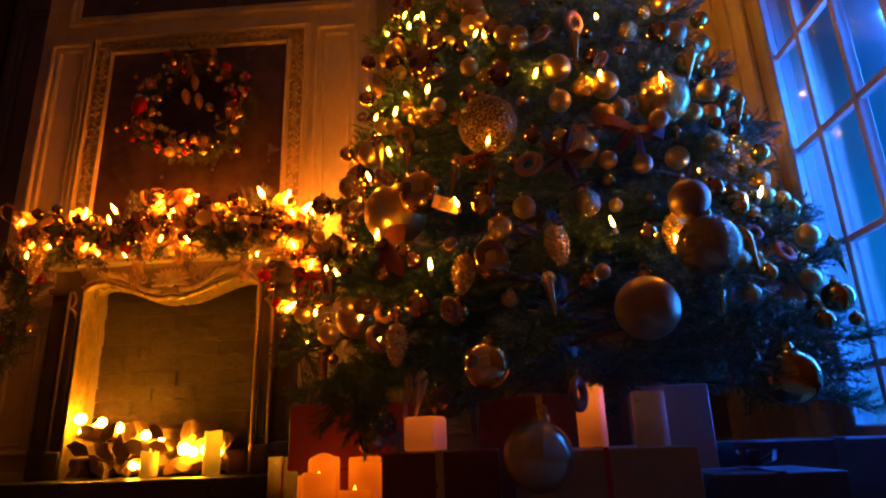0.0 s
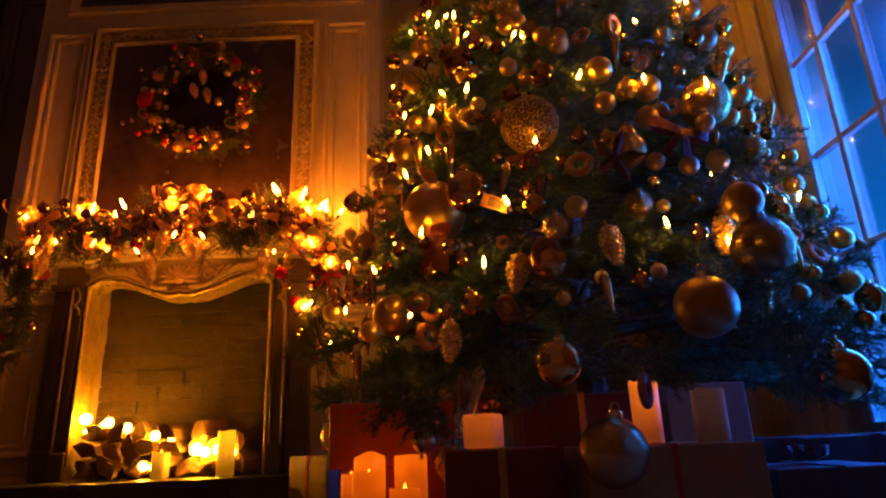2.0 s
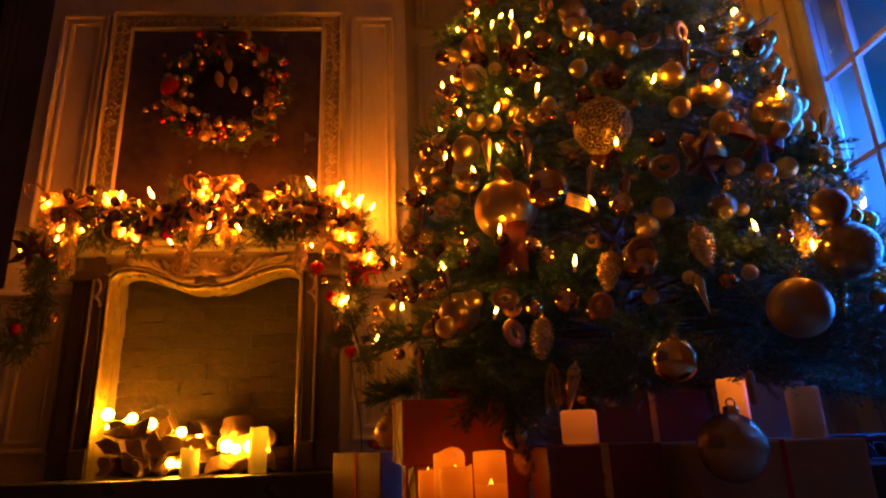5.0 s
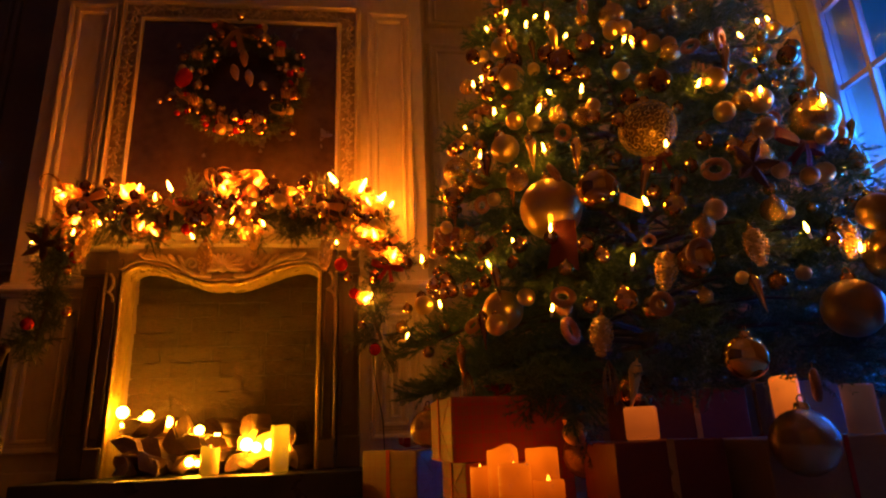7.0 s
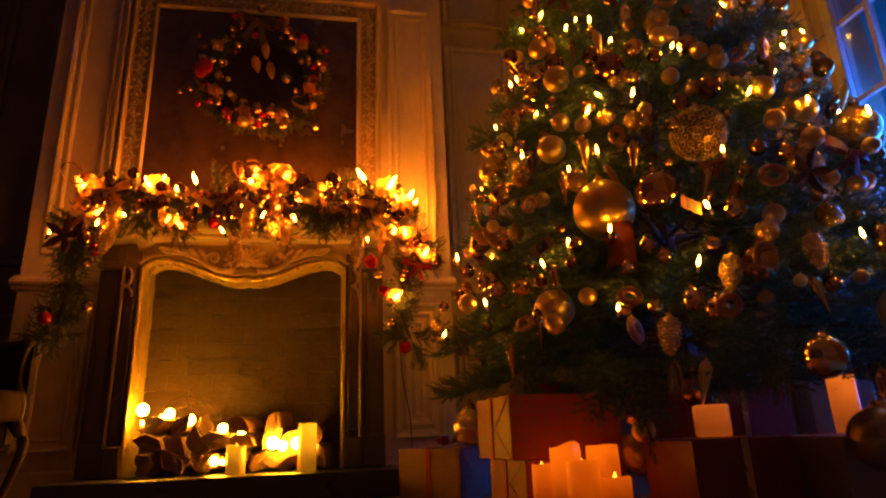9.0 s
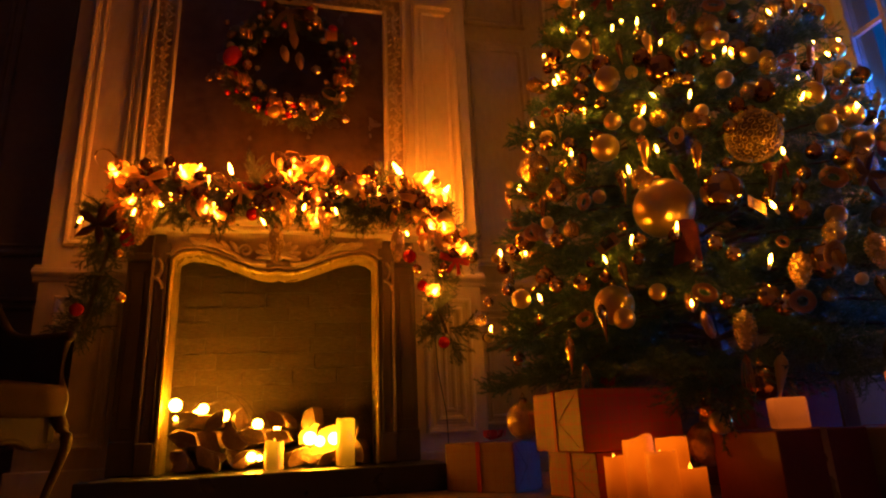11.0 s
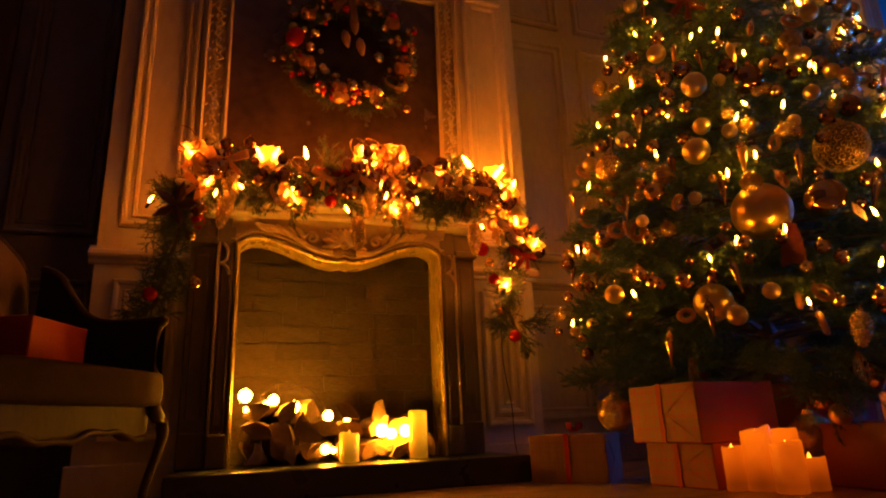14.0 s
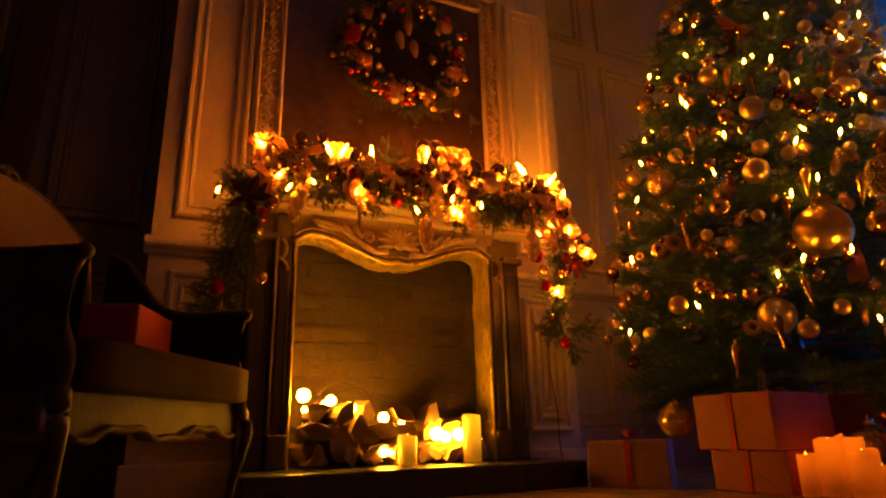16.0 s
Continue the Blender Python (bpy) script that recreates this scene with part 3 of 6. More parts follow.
ROLL = [(-0.016, 0.0), (-0.017, 0.006), (-0.021, 0.012), (-0.027, 0.013), (-0.031, 0.007), (-0.033, -0.004)]
part("roll_moulding", sweep(crest, ROLL, FY), FRIEZE, mantel, smooth=True)
part("inner_scroll", sweep([(x, z + 0.028 + 0.012 * math.cos(x * 9)) for x, z in crest[6:-6]], [(0, -0.01), (-0.002, 0.004), (-0.008, 0.007), (-0.013, 0.002), (-0.014, -0.012)], FY), FRIEZE, mantel, smooth=True)
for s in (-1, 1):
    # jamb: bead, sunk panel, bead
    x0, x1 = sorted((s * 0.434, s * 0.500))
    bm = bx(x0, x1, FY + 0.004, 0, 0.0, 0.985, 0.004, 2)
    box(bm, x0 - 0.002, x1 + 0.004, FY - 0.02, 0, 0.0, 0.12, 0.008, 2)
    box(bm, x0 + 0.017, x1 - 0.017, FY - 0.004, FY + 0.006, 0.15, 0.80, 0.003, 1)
    part("jamb", bm, SHADECREAM, mantel)
    for x, material in ((s * 0.447, SHADECREAM), (s * 0.496, FRIEZE)):
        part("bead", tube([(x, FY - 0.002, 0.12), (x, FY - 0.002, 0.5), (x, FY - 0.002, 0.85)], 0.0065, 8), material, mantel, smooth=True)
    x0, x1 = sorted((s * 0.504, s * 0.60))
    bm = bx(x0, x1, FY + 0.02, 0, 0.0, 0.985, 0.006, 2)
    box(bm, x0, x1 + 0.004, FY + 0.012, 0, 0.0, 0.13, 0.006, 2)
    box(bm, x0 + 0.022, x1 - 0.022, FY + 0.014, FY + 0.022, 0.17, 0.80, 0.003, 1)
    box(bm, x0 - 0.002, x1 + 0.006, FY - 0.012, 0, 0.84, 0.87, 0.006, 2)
    part("side_panel", bm, SHADECREAM, mantel)
    bm = tube([(s * 0.473 + 0.02 * math.cos(t) * (1 - t / 16), FY - 0.006, 0.72 + t * 0.014 + 0.02 * math.sin(t) * (1 - t / 16)) for t in [k * 0.5 for k in range(18)]], 0.007, 6)
    part("scroll", bm, FRIEZE, mantel, smooth=True)
bm = bx(-0.66, 0.66, -0.295, 0, 0.998, 1.028, 0.01, 3)
box(bm, -0.63, 0.63, -0.24, 0, 0.975, 0.999, 0.01, 3)
box(bm, -0.61, 0.61, -0.17, 0, 0.955, 0.976, 0.008, 3)
part("shelf", bm, CREAM, mantel)
SY = FY - 0.014
for k in range(11):
    a = math.radians(-100 + 20 * k)
    mm = Matrix.Translation((math.sin(a) * 0.05, SY, 0.868 + math.cos(a) * 0.05)) @ pose(0, 0, 0, 0, math.degrees(a), 0) @ Matrix.Diagonal((0.0115, 0.02, 0.047, 1))
    part("shell_rib", ball(1, 10, 8, mm), CARVED, mantel, smooth=True)
part("shell_boss", ball(1, 12, 8, Matrix.Translation((0, SY - 0.006, 0.862)) @ Matrix.Diagonal((0.022, 0.02, 0.018, 1))), CARVED, mantel, smooth=True)
for s in (-1, 1):
    part("carved_scroll", tube(smooth_path([(s * 0.05, SY, 0.83), (s * 0.12, SY, 0.835), (s * 0.19, SY, 0.875), (s * 0.26, SY, 0.905), (s * 0.33, SY - 0.006, 0.91), (s * 0.36, SY - 0.01, 0.93)], 26), 0.011, 6, None, lambda q: 1.2 - 0.8 * q), CARVED, mantel, smooth=True)
    part("carved_scroll", tube([(s * (0.135 + (0.026 - 0.0022 * t) * math.cos(t)), SY - 0.004, 0.885 + (0.026 - 0.0022 * t) * math.sin(t)) for t in [k * 0.5 for k in range(18)]], 0.007, 6, None, lambda q: 1.2 - 0.7 * q), CARVED, mantel, smooth=True)
    for k in range(5):
        mm = Matrix.Translation((s * (0.18 + 0.038 * k), SY, 0.902 + 0.006 * k)) @ pose(0, 0, 0, 0, s * (38 + 9 * k), 0) @ Matrix.Diagonal((0.011, 0.013, 0.034, 1))
        part("carved_leaf", ball(1, 10, 8, mm), CARVED, mantel, smooth=True)


# ---- greenery ----
def twig_arrays(rng, length, side, needles, needle, width):
    """A fir sprig along +x: stem with side twigs, every needle a slim blade. Returns vertices and triangles."""
    V, T = [], []

    def blade(a, b, w):
        d = (b - a) / max(1e-6, np.linalg.norm(b - a))
        s = np.cross(d, rng.normal(size=3))
        s = s / np.linalg.norm(s) * w
        k = len(V)
        V.extend((a - s, a + s, b))
        T.append((k, k + 1, k + 2))

    def twig(a, b, n):
        ax = (b - a) / np.linalg.norm(b - a)
        blade(a, b, 0.003)
        blade(a, b, 0.003)
        p1 = np.cross(ax, (0.1, 0.2, 1.0))
        p1 /= np.linalg.norm(p1)
        p2 = np.cross(ax, p1)
        for i in range(n):
            q = (i + rng.random()) / n
            base = a + (b - a) * q
            f = rng.random() * 2 * math.pi
            out = p1 * math.cos(f) + p2 * math.sin(f) * 0.75
            tip = base + (ax * rng.uniform(0.45, 0.95) + out * rng.uniform(0.7, 1.0)) * needle * rng.uniform(0.75, 1.15) * (1.0 - 0.35 * q)
            blade(base, tip, width)

    end = np.array((length, 0, length * rng.uniform(-0.1, 0.15)))
    twig(np.zeros(3), end, needles)
    for k in range(side):
        q = 0.15 + 0.7 * k / side
        s = 1 if k % 2 else -1
        a = end * q
        ln_ = length * (0.75 - 0.5 * q) * rng.uniform(0.8, 1.15)
        an = math.radians(rng.uniform(32, 52))
        twig(a, a + np.array((math.cos(an), s * math.sin(an), rng.uniform(-0.15, 0.25))) * ln_, int(needles * ln_ / length) + 6)
    return np.array(V), np.array(T)


def foliage(name, variants, places, material, parent, kind="stuff", label=""):
    """Joins many posed sprigs into one mesh."""
    VV, TT, base = [], [], 0
    for k, m in places:
        v, t = variants[k]
        m = np.array(m)
        VV.append(v @ m[:3, :3].T + m[:3, 3])
        TT.append(t + base)
        base += len(v)
    V, T = np.concatenate(VV), np.concatenate(TT)
    me = bpy.data.meshes.new(name)
    me.vertices.add(len(V))
    me.vertices.foreach_set("co", V.astype(np.float32).ravel())
    me.loops.add(len(T) * 3)
    me.loops.foreach_set("vertex_index", T.astype(np.int32).ravel())
    me.polygons.add(len(T))
    me.polygons.foreach_set("loop_start", np.arange(0, len(T) * 3, 3, dtype=np.int32))
    me.update(calc_edges=True)
    me.materials.append(material)
    ob = new(name, me)
    ob.parent = parent
    return tagged(ob, label, kind=kind)


def aim(at, direction, roll, s=1.0):
    """A pose with +x along a direction."""
    d = Vector(direction).normalized()
    side = Vector((0, 0, 1)).cross(d)
    side = side.normalized() if side.length > 1e-4 else Vector((0, 1, 0))
    up = d.cross(side)
    m = Matrix((d, side, up)).transposed().to_4x4()
    return Matrix.Translation(at) @ m @ Matrix.Rotation(roll, 4, "X") @ Matrix.Scale(s, 4)


rng = np.random.default_rng(7)
FIR = [twig_arrays(rng, 0.14, 6, 58, 0.021, 0.0016) for _ in range(6)]
FIR += [twig_arrays(rng, 0.15, 4, 20, 0.022, 0.0019) for _ in range(3)]
PINE = [twig_arrays(rng, 0.13, 4, 50, 0.024, 0.0015) for _ in range(5)]

# ---- christmas tree ----
TC, TOP = Vector((0.30, 2.30, 0)), 3.8


def tree_radius(z):
    return 1.093 - 0.269 * z


def reach(d, z, R):
    """How far the crown goes in a direction: fuller in front of the fireplace, cut back towards the wall."""
    R *= 1 + 0.06 * max(0.0, -0.92 * d.x - 0.39 * d.y) ** 2
    side = -0.57 * d.x + 0.82 * d.y
    room = min(0.67, 0.67 - 0.3 * (z - 1.06)) if z < 1.87 else max(0.12, 0.427 - 0.49 * (z - 1.87))
    return min(R, room / side) if side > 0.05 else R


tree = empty("christmas_tree", TC, "tall dark green fir tree covered in gold baubles", "christmas tree")
part("trunk", tube([(0.01 * math.sin(k), 0.01 * math.cos(k * 1.7), 0.19 * k) for k in range(21)], 0.055, 9, None, lambda q: 1.1 - q), BARK, tree)
places = []
R2 = random.Random(11)
z, lvl = 0.42, 0
while z < TOP:
    R = max(0.12, tree_radius(z) * (1 if z < 3 else (TOP + 0.15 - z) / 0.95))
    n = max(6, int(R * 17))
    for k in range(n):
        a = 2 * math.pi * (k + 0.5 * (lvl % 2) + R2.uniform(-0.25, 0.25)) / n
        d = Vector((math.cos(a), math.sin(a), 0))
        L = max(0.1, reach(d, z, R) - 0.05) * R2.uniform(0.84, 1.06)
        if d.y > 0:
            L = min(L, 0.72 / max(0.05, d.y))
        if d.x > 0:
            L = min(L, 0.93 / max(0.05, d.x))
        z0 = z + R2.uniform(-0.05, 0.05)
        lift, sag = R2.uniform(0.08, 0.2), R2.uniform(0.16, 0.34)

        def at(s):
            return d * (L * s) + Vector((0, 0, z0 + L * (lift * s - sag * s * s)))
        part("limb", tube([at(s * 0.2) for s in range(5)] + [at(0.93)], 0.011, 4, None, lambda q: 1.1 - 0.9 * q), BARK, tree)
        back = d.y > 0.55 or z > 2.75
        m = int(L * (9 if back else 30)) + 3
        for i in range(m):
            s = 0.30 + 0.68 * (i + R2.random()) / m
            yaw = a + R2.choice((-1, 1)) * math.radians(R2.uniform(22, 62)) * (1.08 - 0.55 * s)
            pit = R2.uniform(-0.38, 0.32)
            dv = (math.cos(yaw) * math.cos(pit), math.sin(yaw) * math.cos(pit), math.sin(pit))
            places.append((R2.randrange(6) if not back else 6 + R2.randrange(3), aim(at(s), dv, R2.uniform(-0.9, 0.9), R2.uniform(0.75, 1.15))))
        places.append((R2.randrange(6), aim(at(0.93), (d.x, d.y, R2.uniform(-0.2, 0.25)), R2.uniform(-0.6, 0.6), R2.uniform(0.8, 1.1))))
    z += 0.125 if z < 2.7 else 0.17
    lvl += 1
# low tips that hang over the presents
for x, y, zz in ((-0.29, 1.60, 0.30), (-0.25, 1.57, 0.27), (-0.05, 1.40, 0.36), (0.55, 1.4, 0.36), (0.75, 1.5, 0.4)):
    for j in range(7):
        dv = Vector((x - 0.3, y - 2.3, 0)).normalized() * R2.uniform(0.1, 0.7) + Vector((R2.uniform(-0.5, 0.5), R2.uniform(-0.4, 0.4), -R2.uniform(0.4, 1.0)))
        o = Vector((x, y, zz)) - TC + Vector((R2.uniform(-0.05, 0.05), R2.uniform(-0.03, 0.06), R2.uniform(-0.02, 0.08)))
        places.append((R2.randrange(6), aim(o, dv, R2.uniform(0, 6), R2.uniform(0.75, 1.1))))

# ---- baubles ----
CACHE = {}


def unit(key, build, material, smooth=True):
    """A mesh shared by alike pieces."""
    if (key, material.name) not in CACHE:
        bm = build()
        me = bpy.data.meshes.new(key)
        bm.to_mesh(me)
        bm.free()
        me.materials.append(material)
        if smooth:
            me.polygons.foreach_set("use_smooth", [True] * len(me.polygons))
        CACHE[key, material.name] = me
    return CACHE[key, material.name]


def piece(name, me, parent, label=""):
    ob = new(name, me)
    ob.parent = parent
    if label:
        tagged(ob, label)
    return ob


def cap_mesh():
    return lathe([(0.24, 0.93), (0.25, 1.0), (0.23, 1.16), (0.16, 1.2), (0.05, 1.2)], 10)


def hook_mesh():
    return torus(0.13, 0.028, 10, 5, Matrix.Translation((0, 0, 1.3)))


def bauble(x, y, z, r, material, label, group="baubles on the tree", name="bauble"):
    ob = empty(name, pose(x, y, z, R2.uniform(-9, 9), R2.uniform(-9, 9), R2.uniform(0, 360)) @ Matrix.Scale(r, 4), label, "christmas bauble", group)
    piece("ball", unit("ball", lambda: ball(1, 28, 18), material), ob)
    piece("cap", unit("cap", cap_mesh, MIRRORGOLD), ob)
    piece("hook", unit("hook", hook_mesh, MIRRORGOLD), ob)
    return ob


def swirl_mesh():
    bm = bmesh.new()
    rr = random.Random(3)
    for i in range(150):
        q = (i + 0.5) / 150
        th, ph = math.acos(1 - 2 * q), i * 2.39996
        c = Vector((math.sin(th) * math.cos(ph), math.sin(th) * math.sin(ph), math.cos(th)))
        u = c.orthogonal().normalized()
        v = c.cross(u)
        a0, sg = rr.uniform(0, 6.28), rr.choice((-1, 1))
        pts = []
        for k in range(15):
            t = k * 0.5
            p = c + (u * math.cos(a0 + sg * t) + v * math.sin(a0 + sg * t)) * (0.165 - 0.018 * t)
            pts.append(p.normalized() * 1.03)
        tube(pts, 0.019, 4, bm)
    return bm


def filigree_bauble(x, y, z, r):
    ob = empty("filigree_bauble", pose(x, y, z, 6, -8, 20) @ Matrix.Scale(r, 4), "large gold bauble with raised swirl filigree", "christmas bauble", "baubles on the tree")
    piece("ball", unit("filigree_ball", lambda: ball(0.985, 28, 18), DARKGILT), ob)
    tagged(piece("swirl_relief", unit("swirl_relief", swirl_mesh, CONEGOLD), ob, "raised glittering swirls"), kind="stuff")
    piece("cap", unit("cap", cap_mesh, MIRRORGOLD), ob)


def ring_ornament(x, y, z, r, group="ring ornaments on the tree", turn=None):
    ob = empty("ring_ornament", (pose(x, y, z, R2.uniform(-30, 30), R2.uniform(-25, 25), R2.uniform(-55, 55)) if turn is None else pose(x, y, z, 0, 6, turn)) @ Matrix.Scale(r, 4), "brown glazed ring ornament on the tree", "christmas ornament", group)
    piece("ring", unit("ring", lambda: torus(0.72, 0.3, 26, 12, Matrix.Diagonal((1, 0.8, 1, 1))), GINGERGLAZE), ob)
    piece("loop", unit("loop", lambda: tube([(0.0, 0, 0.95), (0.07, 0, 1.2), (0, 0, 1.4), (-0.07, 0, 1.2), (0, 0, 0.95)], 0.03, 4), GOLDRIB), ob)


def cone_mesh():
    """A hanging fir cone with rows of scales, one unit long, tip down."""
    bm = lathe([(0.05, 0.5), (0.17, 0.42), (0.22, 0.22), (0.2, 0.0), (0.13, -0.28), (0.03, -0.5)], 12)
    for row in range(10):
        q = (row + 0.5) / 10
        zz = 0.44 - 0.92 * q
        rad = 0.22 * math.sin(math.pi * min(1, (0.18 + 0.78 * q))) + 0.04
        n = max(5, int(rad * 38))
        for k in range(n):
            a = 2 * math.pi * (k + 0.5 * (row % 2)) / n
            mm = Matrix.Translation((rad * math.cos(a), rad * math.sin(a), zz)) @ Matrix.Rotation(a, 4, "Z") @ Matrix.Rotation(0.6, 4, "Y") @ Matrix.Diagonal((0.03, 0.062, 0.052, 1))
            bmesh.ops.create_icosphere(bm, subdivisions=1, radius=1, matrix=mm)
    return bm


def cone_ornament(x, y, z, length, material, label, group, slim=1.0):
    ob = empty("cone_ornament", pose(x, y, z, R2.uniform(-10, 10), R2.uniform(-10, 10), R2.uniform(0, 360)) @ Matrix.Diagonal((length * slim, length * slim, length, 1)), label, "christmas ornament", group)
    piece("cone", unit("cone", cone_mesh, material), ob)
    piece("cap", unit("conecap", lambda: lathe([(0.08, 0.48), (0.09, 0.53), (0.05, 0.56), (0.02, 0.62), (0.02, 0.68)], 8), MIRRORGOLD), ob)


def icicle_mesh():
    prof = [(0.012, 0.62), (0.02, 0.56), (0.09, 0.5), (0.13, 0.42)]
    prof += [(0.14 * (1 - q) * (1.12 if k % 2 else 0.95) + 0.008, 0.36 - 0.86 * q) for k, q in ((k, k / 15) for k in range(16))]
    return lathe(prof, 10)


def icicle_ornament(x, y, z, length, material):
    ob = empty("icicle_ornament", pose(x, y, z, R2.uniform(-14, 14), R2.uniform(-14, 14), 0) @ Matrix.Scale(length, 4), "slim gold icicle ornament hanging on the tree", "christmas ornament", "icicles on the tree")
    piece("icicle", unit("icicle", icicle_mesh, material), ob)
    piece("hook", unit("icehook", lambda: torus(0.05, 0.012, 10, 5, Matrix.Translation((0, 0, 0.66))), MIRRORGOLD), ob)


GINGERGLAZE = mat("glazed_gingerbread", (0.36, 0.16, 0.05), (0.25, 0.095, 0.03), 0.28, 0.15, scale=12, fine=60, bump=0.1)

SATIN_GOLD = [(-0.233, 1.728, 0.86, 0.095), (-0.377, 1.855, 0.571, 0.063), (-0.285, 1.87, 1.413, 0.046), (-0.087, 1.656, 1.18, 0.023), (0.124, 1.629, 1.397, 0.028), (0.266, 1.559, 1.219, 0.04), (0.259, 1.526, 1.091, 0.031), (0.393, 1.546, 1.144, 0.039), (0.736, 1.692, 1.192, 0.034), (0.667, 1.762, 1.566, 0.031), (0.062, 1.674, 1.488, 0.026), (0.013, 1.642, 1.299, 0.028), (-0.329, 1.868, 1.133, 0.048), (0.172, 1.615, 1.383, 0.026), (0.71, 1.64, 1.085, 0.027), (-0.272, 2.053, 1.668, 0.039), (-0.403, 2.17, 1.315, 0.032), (0.18, 1.7, 1.712, 0.035), (0.024, 1.687, 1.485, 0.031)]
SHINY_FRONT = [(0.012, 1.25, 0.340, 0.047), (0.043, 1.438, 0.611, 0.049), (-0.14, 1.567, 0.858, 0.062), (-0.033, 1.606, 1.102, 0.024), (0.768, 1.747, 1.285, 0.024), (0.843, 1.901, 1.6, 0.031), (0.245, 1.494, 0.962, 0.026), (0.29, 1.47, 0.96, 0.026), (0.018, 1.533, 0.921, 0.025), (0.079, 1.496, 0.856, 0.013), (-0.458, 2.061, 1.238, 0.028), (-0.16, 1.542, 0.655, 0.023), (-0.249, 1.594, 0.634, 0.021), (0.712, 1.486, 0.562, 0.019), (-0.341, 1.72, 0.742, 0.024), (0.727, 1.611, 0.955, 0.017), (-0.253, 2.051, 1.74, 0.032), (-0.508, 1.908, 0.974, 0.036), (0.416, 1.419, 0.657, 0.023)]
SHINY_SIDE = [(-0.485, 1.994, 0.829, 0.03), (-0.579, 1.943, 0.68, 0.022), (-0.521, 1.963, 0.662, 0.025), (-0.387, 2.017, 1.215, 0.028), (-0.365, 2.103, 1.4, 0.028), (-0.086, 1.699, 1.321, 0.025), (-0.096, 1.648, 1.134, 0.025), (-0.351, 2.058, 1.396, 0.021), (-0.34, 2.007, 1.36, 0.02), (-0.294, 1.913, 1.338, 0.024), (-0.53, 2.021, 0.705, 0.031), (-0.475, 1.866, 0.645, 0.029), (-0.52, 2.207, 0.893, 0.04), (0.091, 1.647, 1.432, 0.032), (-0.191, 1.571, 0.695, 0.024)]
BRONZE_BALLS = [(-0.257, 1.944, 1.528, 0.037), (-0.381, 2.08, 1.64, 0.03), (0.009, 1.608, 1.184, 0.026), (0.104, 1.587, 1.23, 0.038), (0.949, 1.643, 0.524, 0.041), (0.836, 1.525, 0.445, 0.025), (-0.009, 1.678, 1.398, 0.026), (0.716, 1.633, 1.044, 0.022), (0.795, 1.692, 1.055, 0.021), (0.707, 1.606, 0.974, 0.022), (-0.168, 1.815, 1.477, 0.033), (-0.135, 1.762, 1.399, 0.054), (-0.062, 1.811, 1.729, 0.029), (0.672, 1.404, 0.306, 0.062)]
CHAMPAGNE = [(0.372, 1.35, 0.462, 0.07), (0.5, 1.35, 0.71, 0.047), (0.689, 1.737, 1.435, 0.035), (0.495, 1.45, 0.975, 0.025), (0.13, 1.454, 0.754, 0.029), (0.358, 1.475, 0.88, 0.024), (0.446, 1.48, 0.866, 0.026), (0.367, 1.513, 1.03, 0.033), (-0.382, 1.856, 0.942, 0.023), (-0.243, 1.786, 1.187, 0.027), (0.292, 1.388, 0.559, 0.019)]
FROSTED = [(0.10, 1.24, 0.164, 0.067), (0.53, 1.36, 0.6, 0.071), (0.285, 1.439, 0.749, 0.034)]
GLITTERED = [(0.54, 1.524, 1.075, 0.07), (0.034, 1.70, 1.55, 0.045), (-0.134, 1.737, 1.333, 0.02), (-0.106, 1.719, 1.342, 0.021), (-0.123, 1.669, 1.146, 0.031), (0.06, 1.602, 1.234, 0.026), (0.167, 1.604, 1.344, 0.031), (0.333, 1.538, 1.138, 0.032), (0.505, 1.632, 1.379, 0.03), (0.289, 1.482, 0.919, 0.051), (-0.354, 1.64, 0.918, 0.034), (0.807, 1.637, 0.865, 0.029), (0.213, 1.647, 1.526, 0.029), (-0.44, 2.233, 1.21, 0.06), (-0.406, 1.965, 1.067, 0.04)]
RINGS = [(0.238, 1.603, 1.371, 0.031), (0.335, 1.59, 1.394, 0.037), (0.397, 1.573, 1.245, 0.027), (0.15, 1.45, 0.87, 0.038), (-0.193, 1.66, 1.085, 0.029), (0.821, 1.65, 0.889, 0.025), (-0.285, 1.53, 0.54, 0.034), (-0.546, 2.039, 0.878, 0.03), (-0.508, 2.145, 0.906, 0.037), (-0.247, 1.981, 1.629, 0.036), (-0.413, 1.908, 0.943, 0.031), (-0.49, 2.047, 0.873, 0.038), (0.092, 1.711, 1.662, 0.04), (-0.492, 2.368, 1.014, 0.032), (0.035, 1.40, 0.62, 0.036)]
ORNAMENTS = [(Vector(r[:3]), r[3]) for rows in (SATIN_GOLD, SHINY_FRONT, SHINY_SIDE, BRONZE_BALLS, CHAMPAGNE, FROSTED, GLITTERED, RINGS) for r in rows]
ORNAMENTS += [(Vector((0.058, 1.615, 1.08)), 0.083)] + [(Vector(p), 0.05) for p in ((0.198, 1.412, 0.635), (-0.031, 1.456, 0.587), (-0.205, 1.50, 0.43), (0.49, 1.45, 0.66))]


def covers(m):
    """Whether a sprig would grow across the face of an ornament that hangs on the crown."""
    for k in (0.0, 0.07, 0.13):
        p = TC + m @ Vector((k, 0, 0))
        for c, r in ORNAMENTS:
            q = p - c
            if abs(q.z) > 0.2 or abs(q.x) > 0.3 or abs(q.y) > 0.3:
                continue
            out = Vector((c.x - TC.x, c.y - TC.y, 0)).normalized()
            far = q.dot(out)
            if far > -0.4 * r and (q - out * far).length < r * 1.08 + 0.012 + 0.3 * max(0.0, far):
                return True
    return False


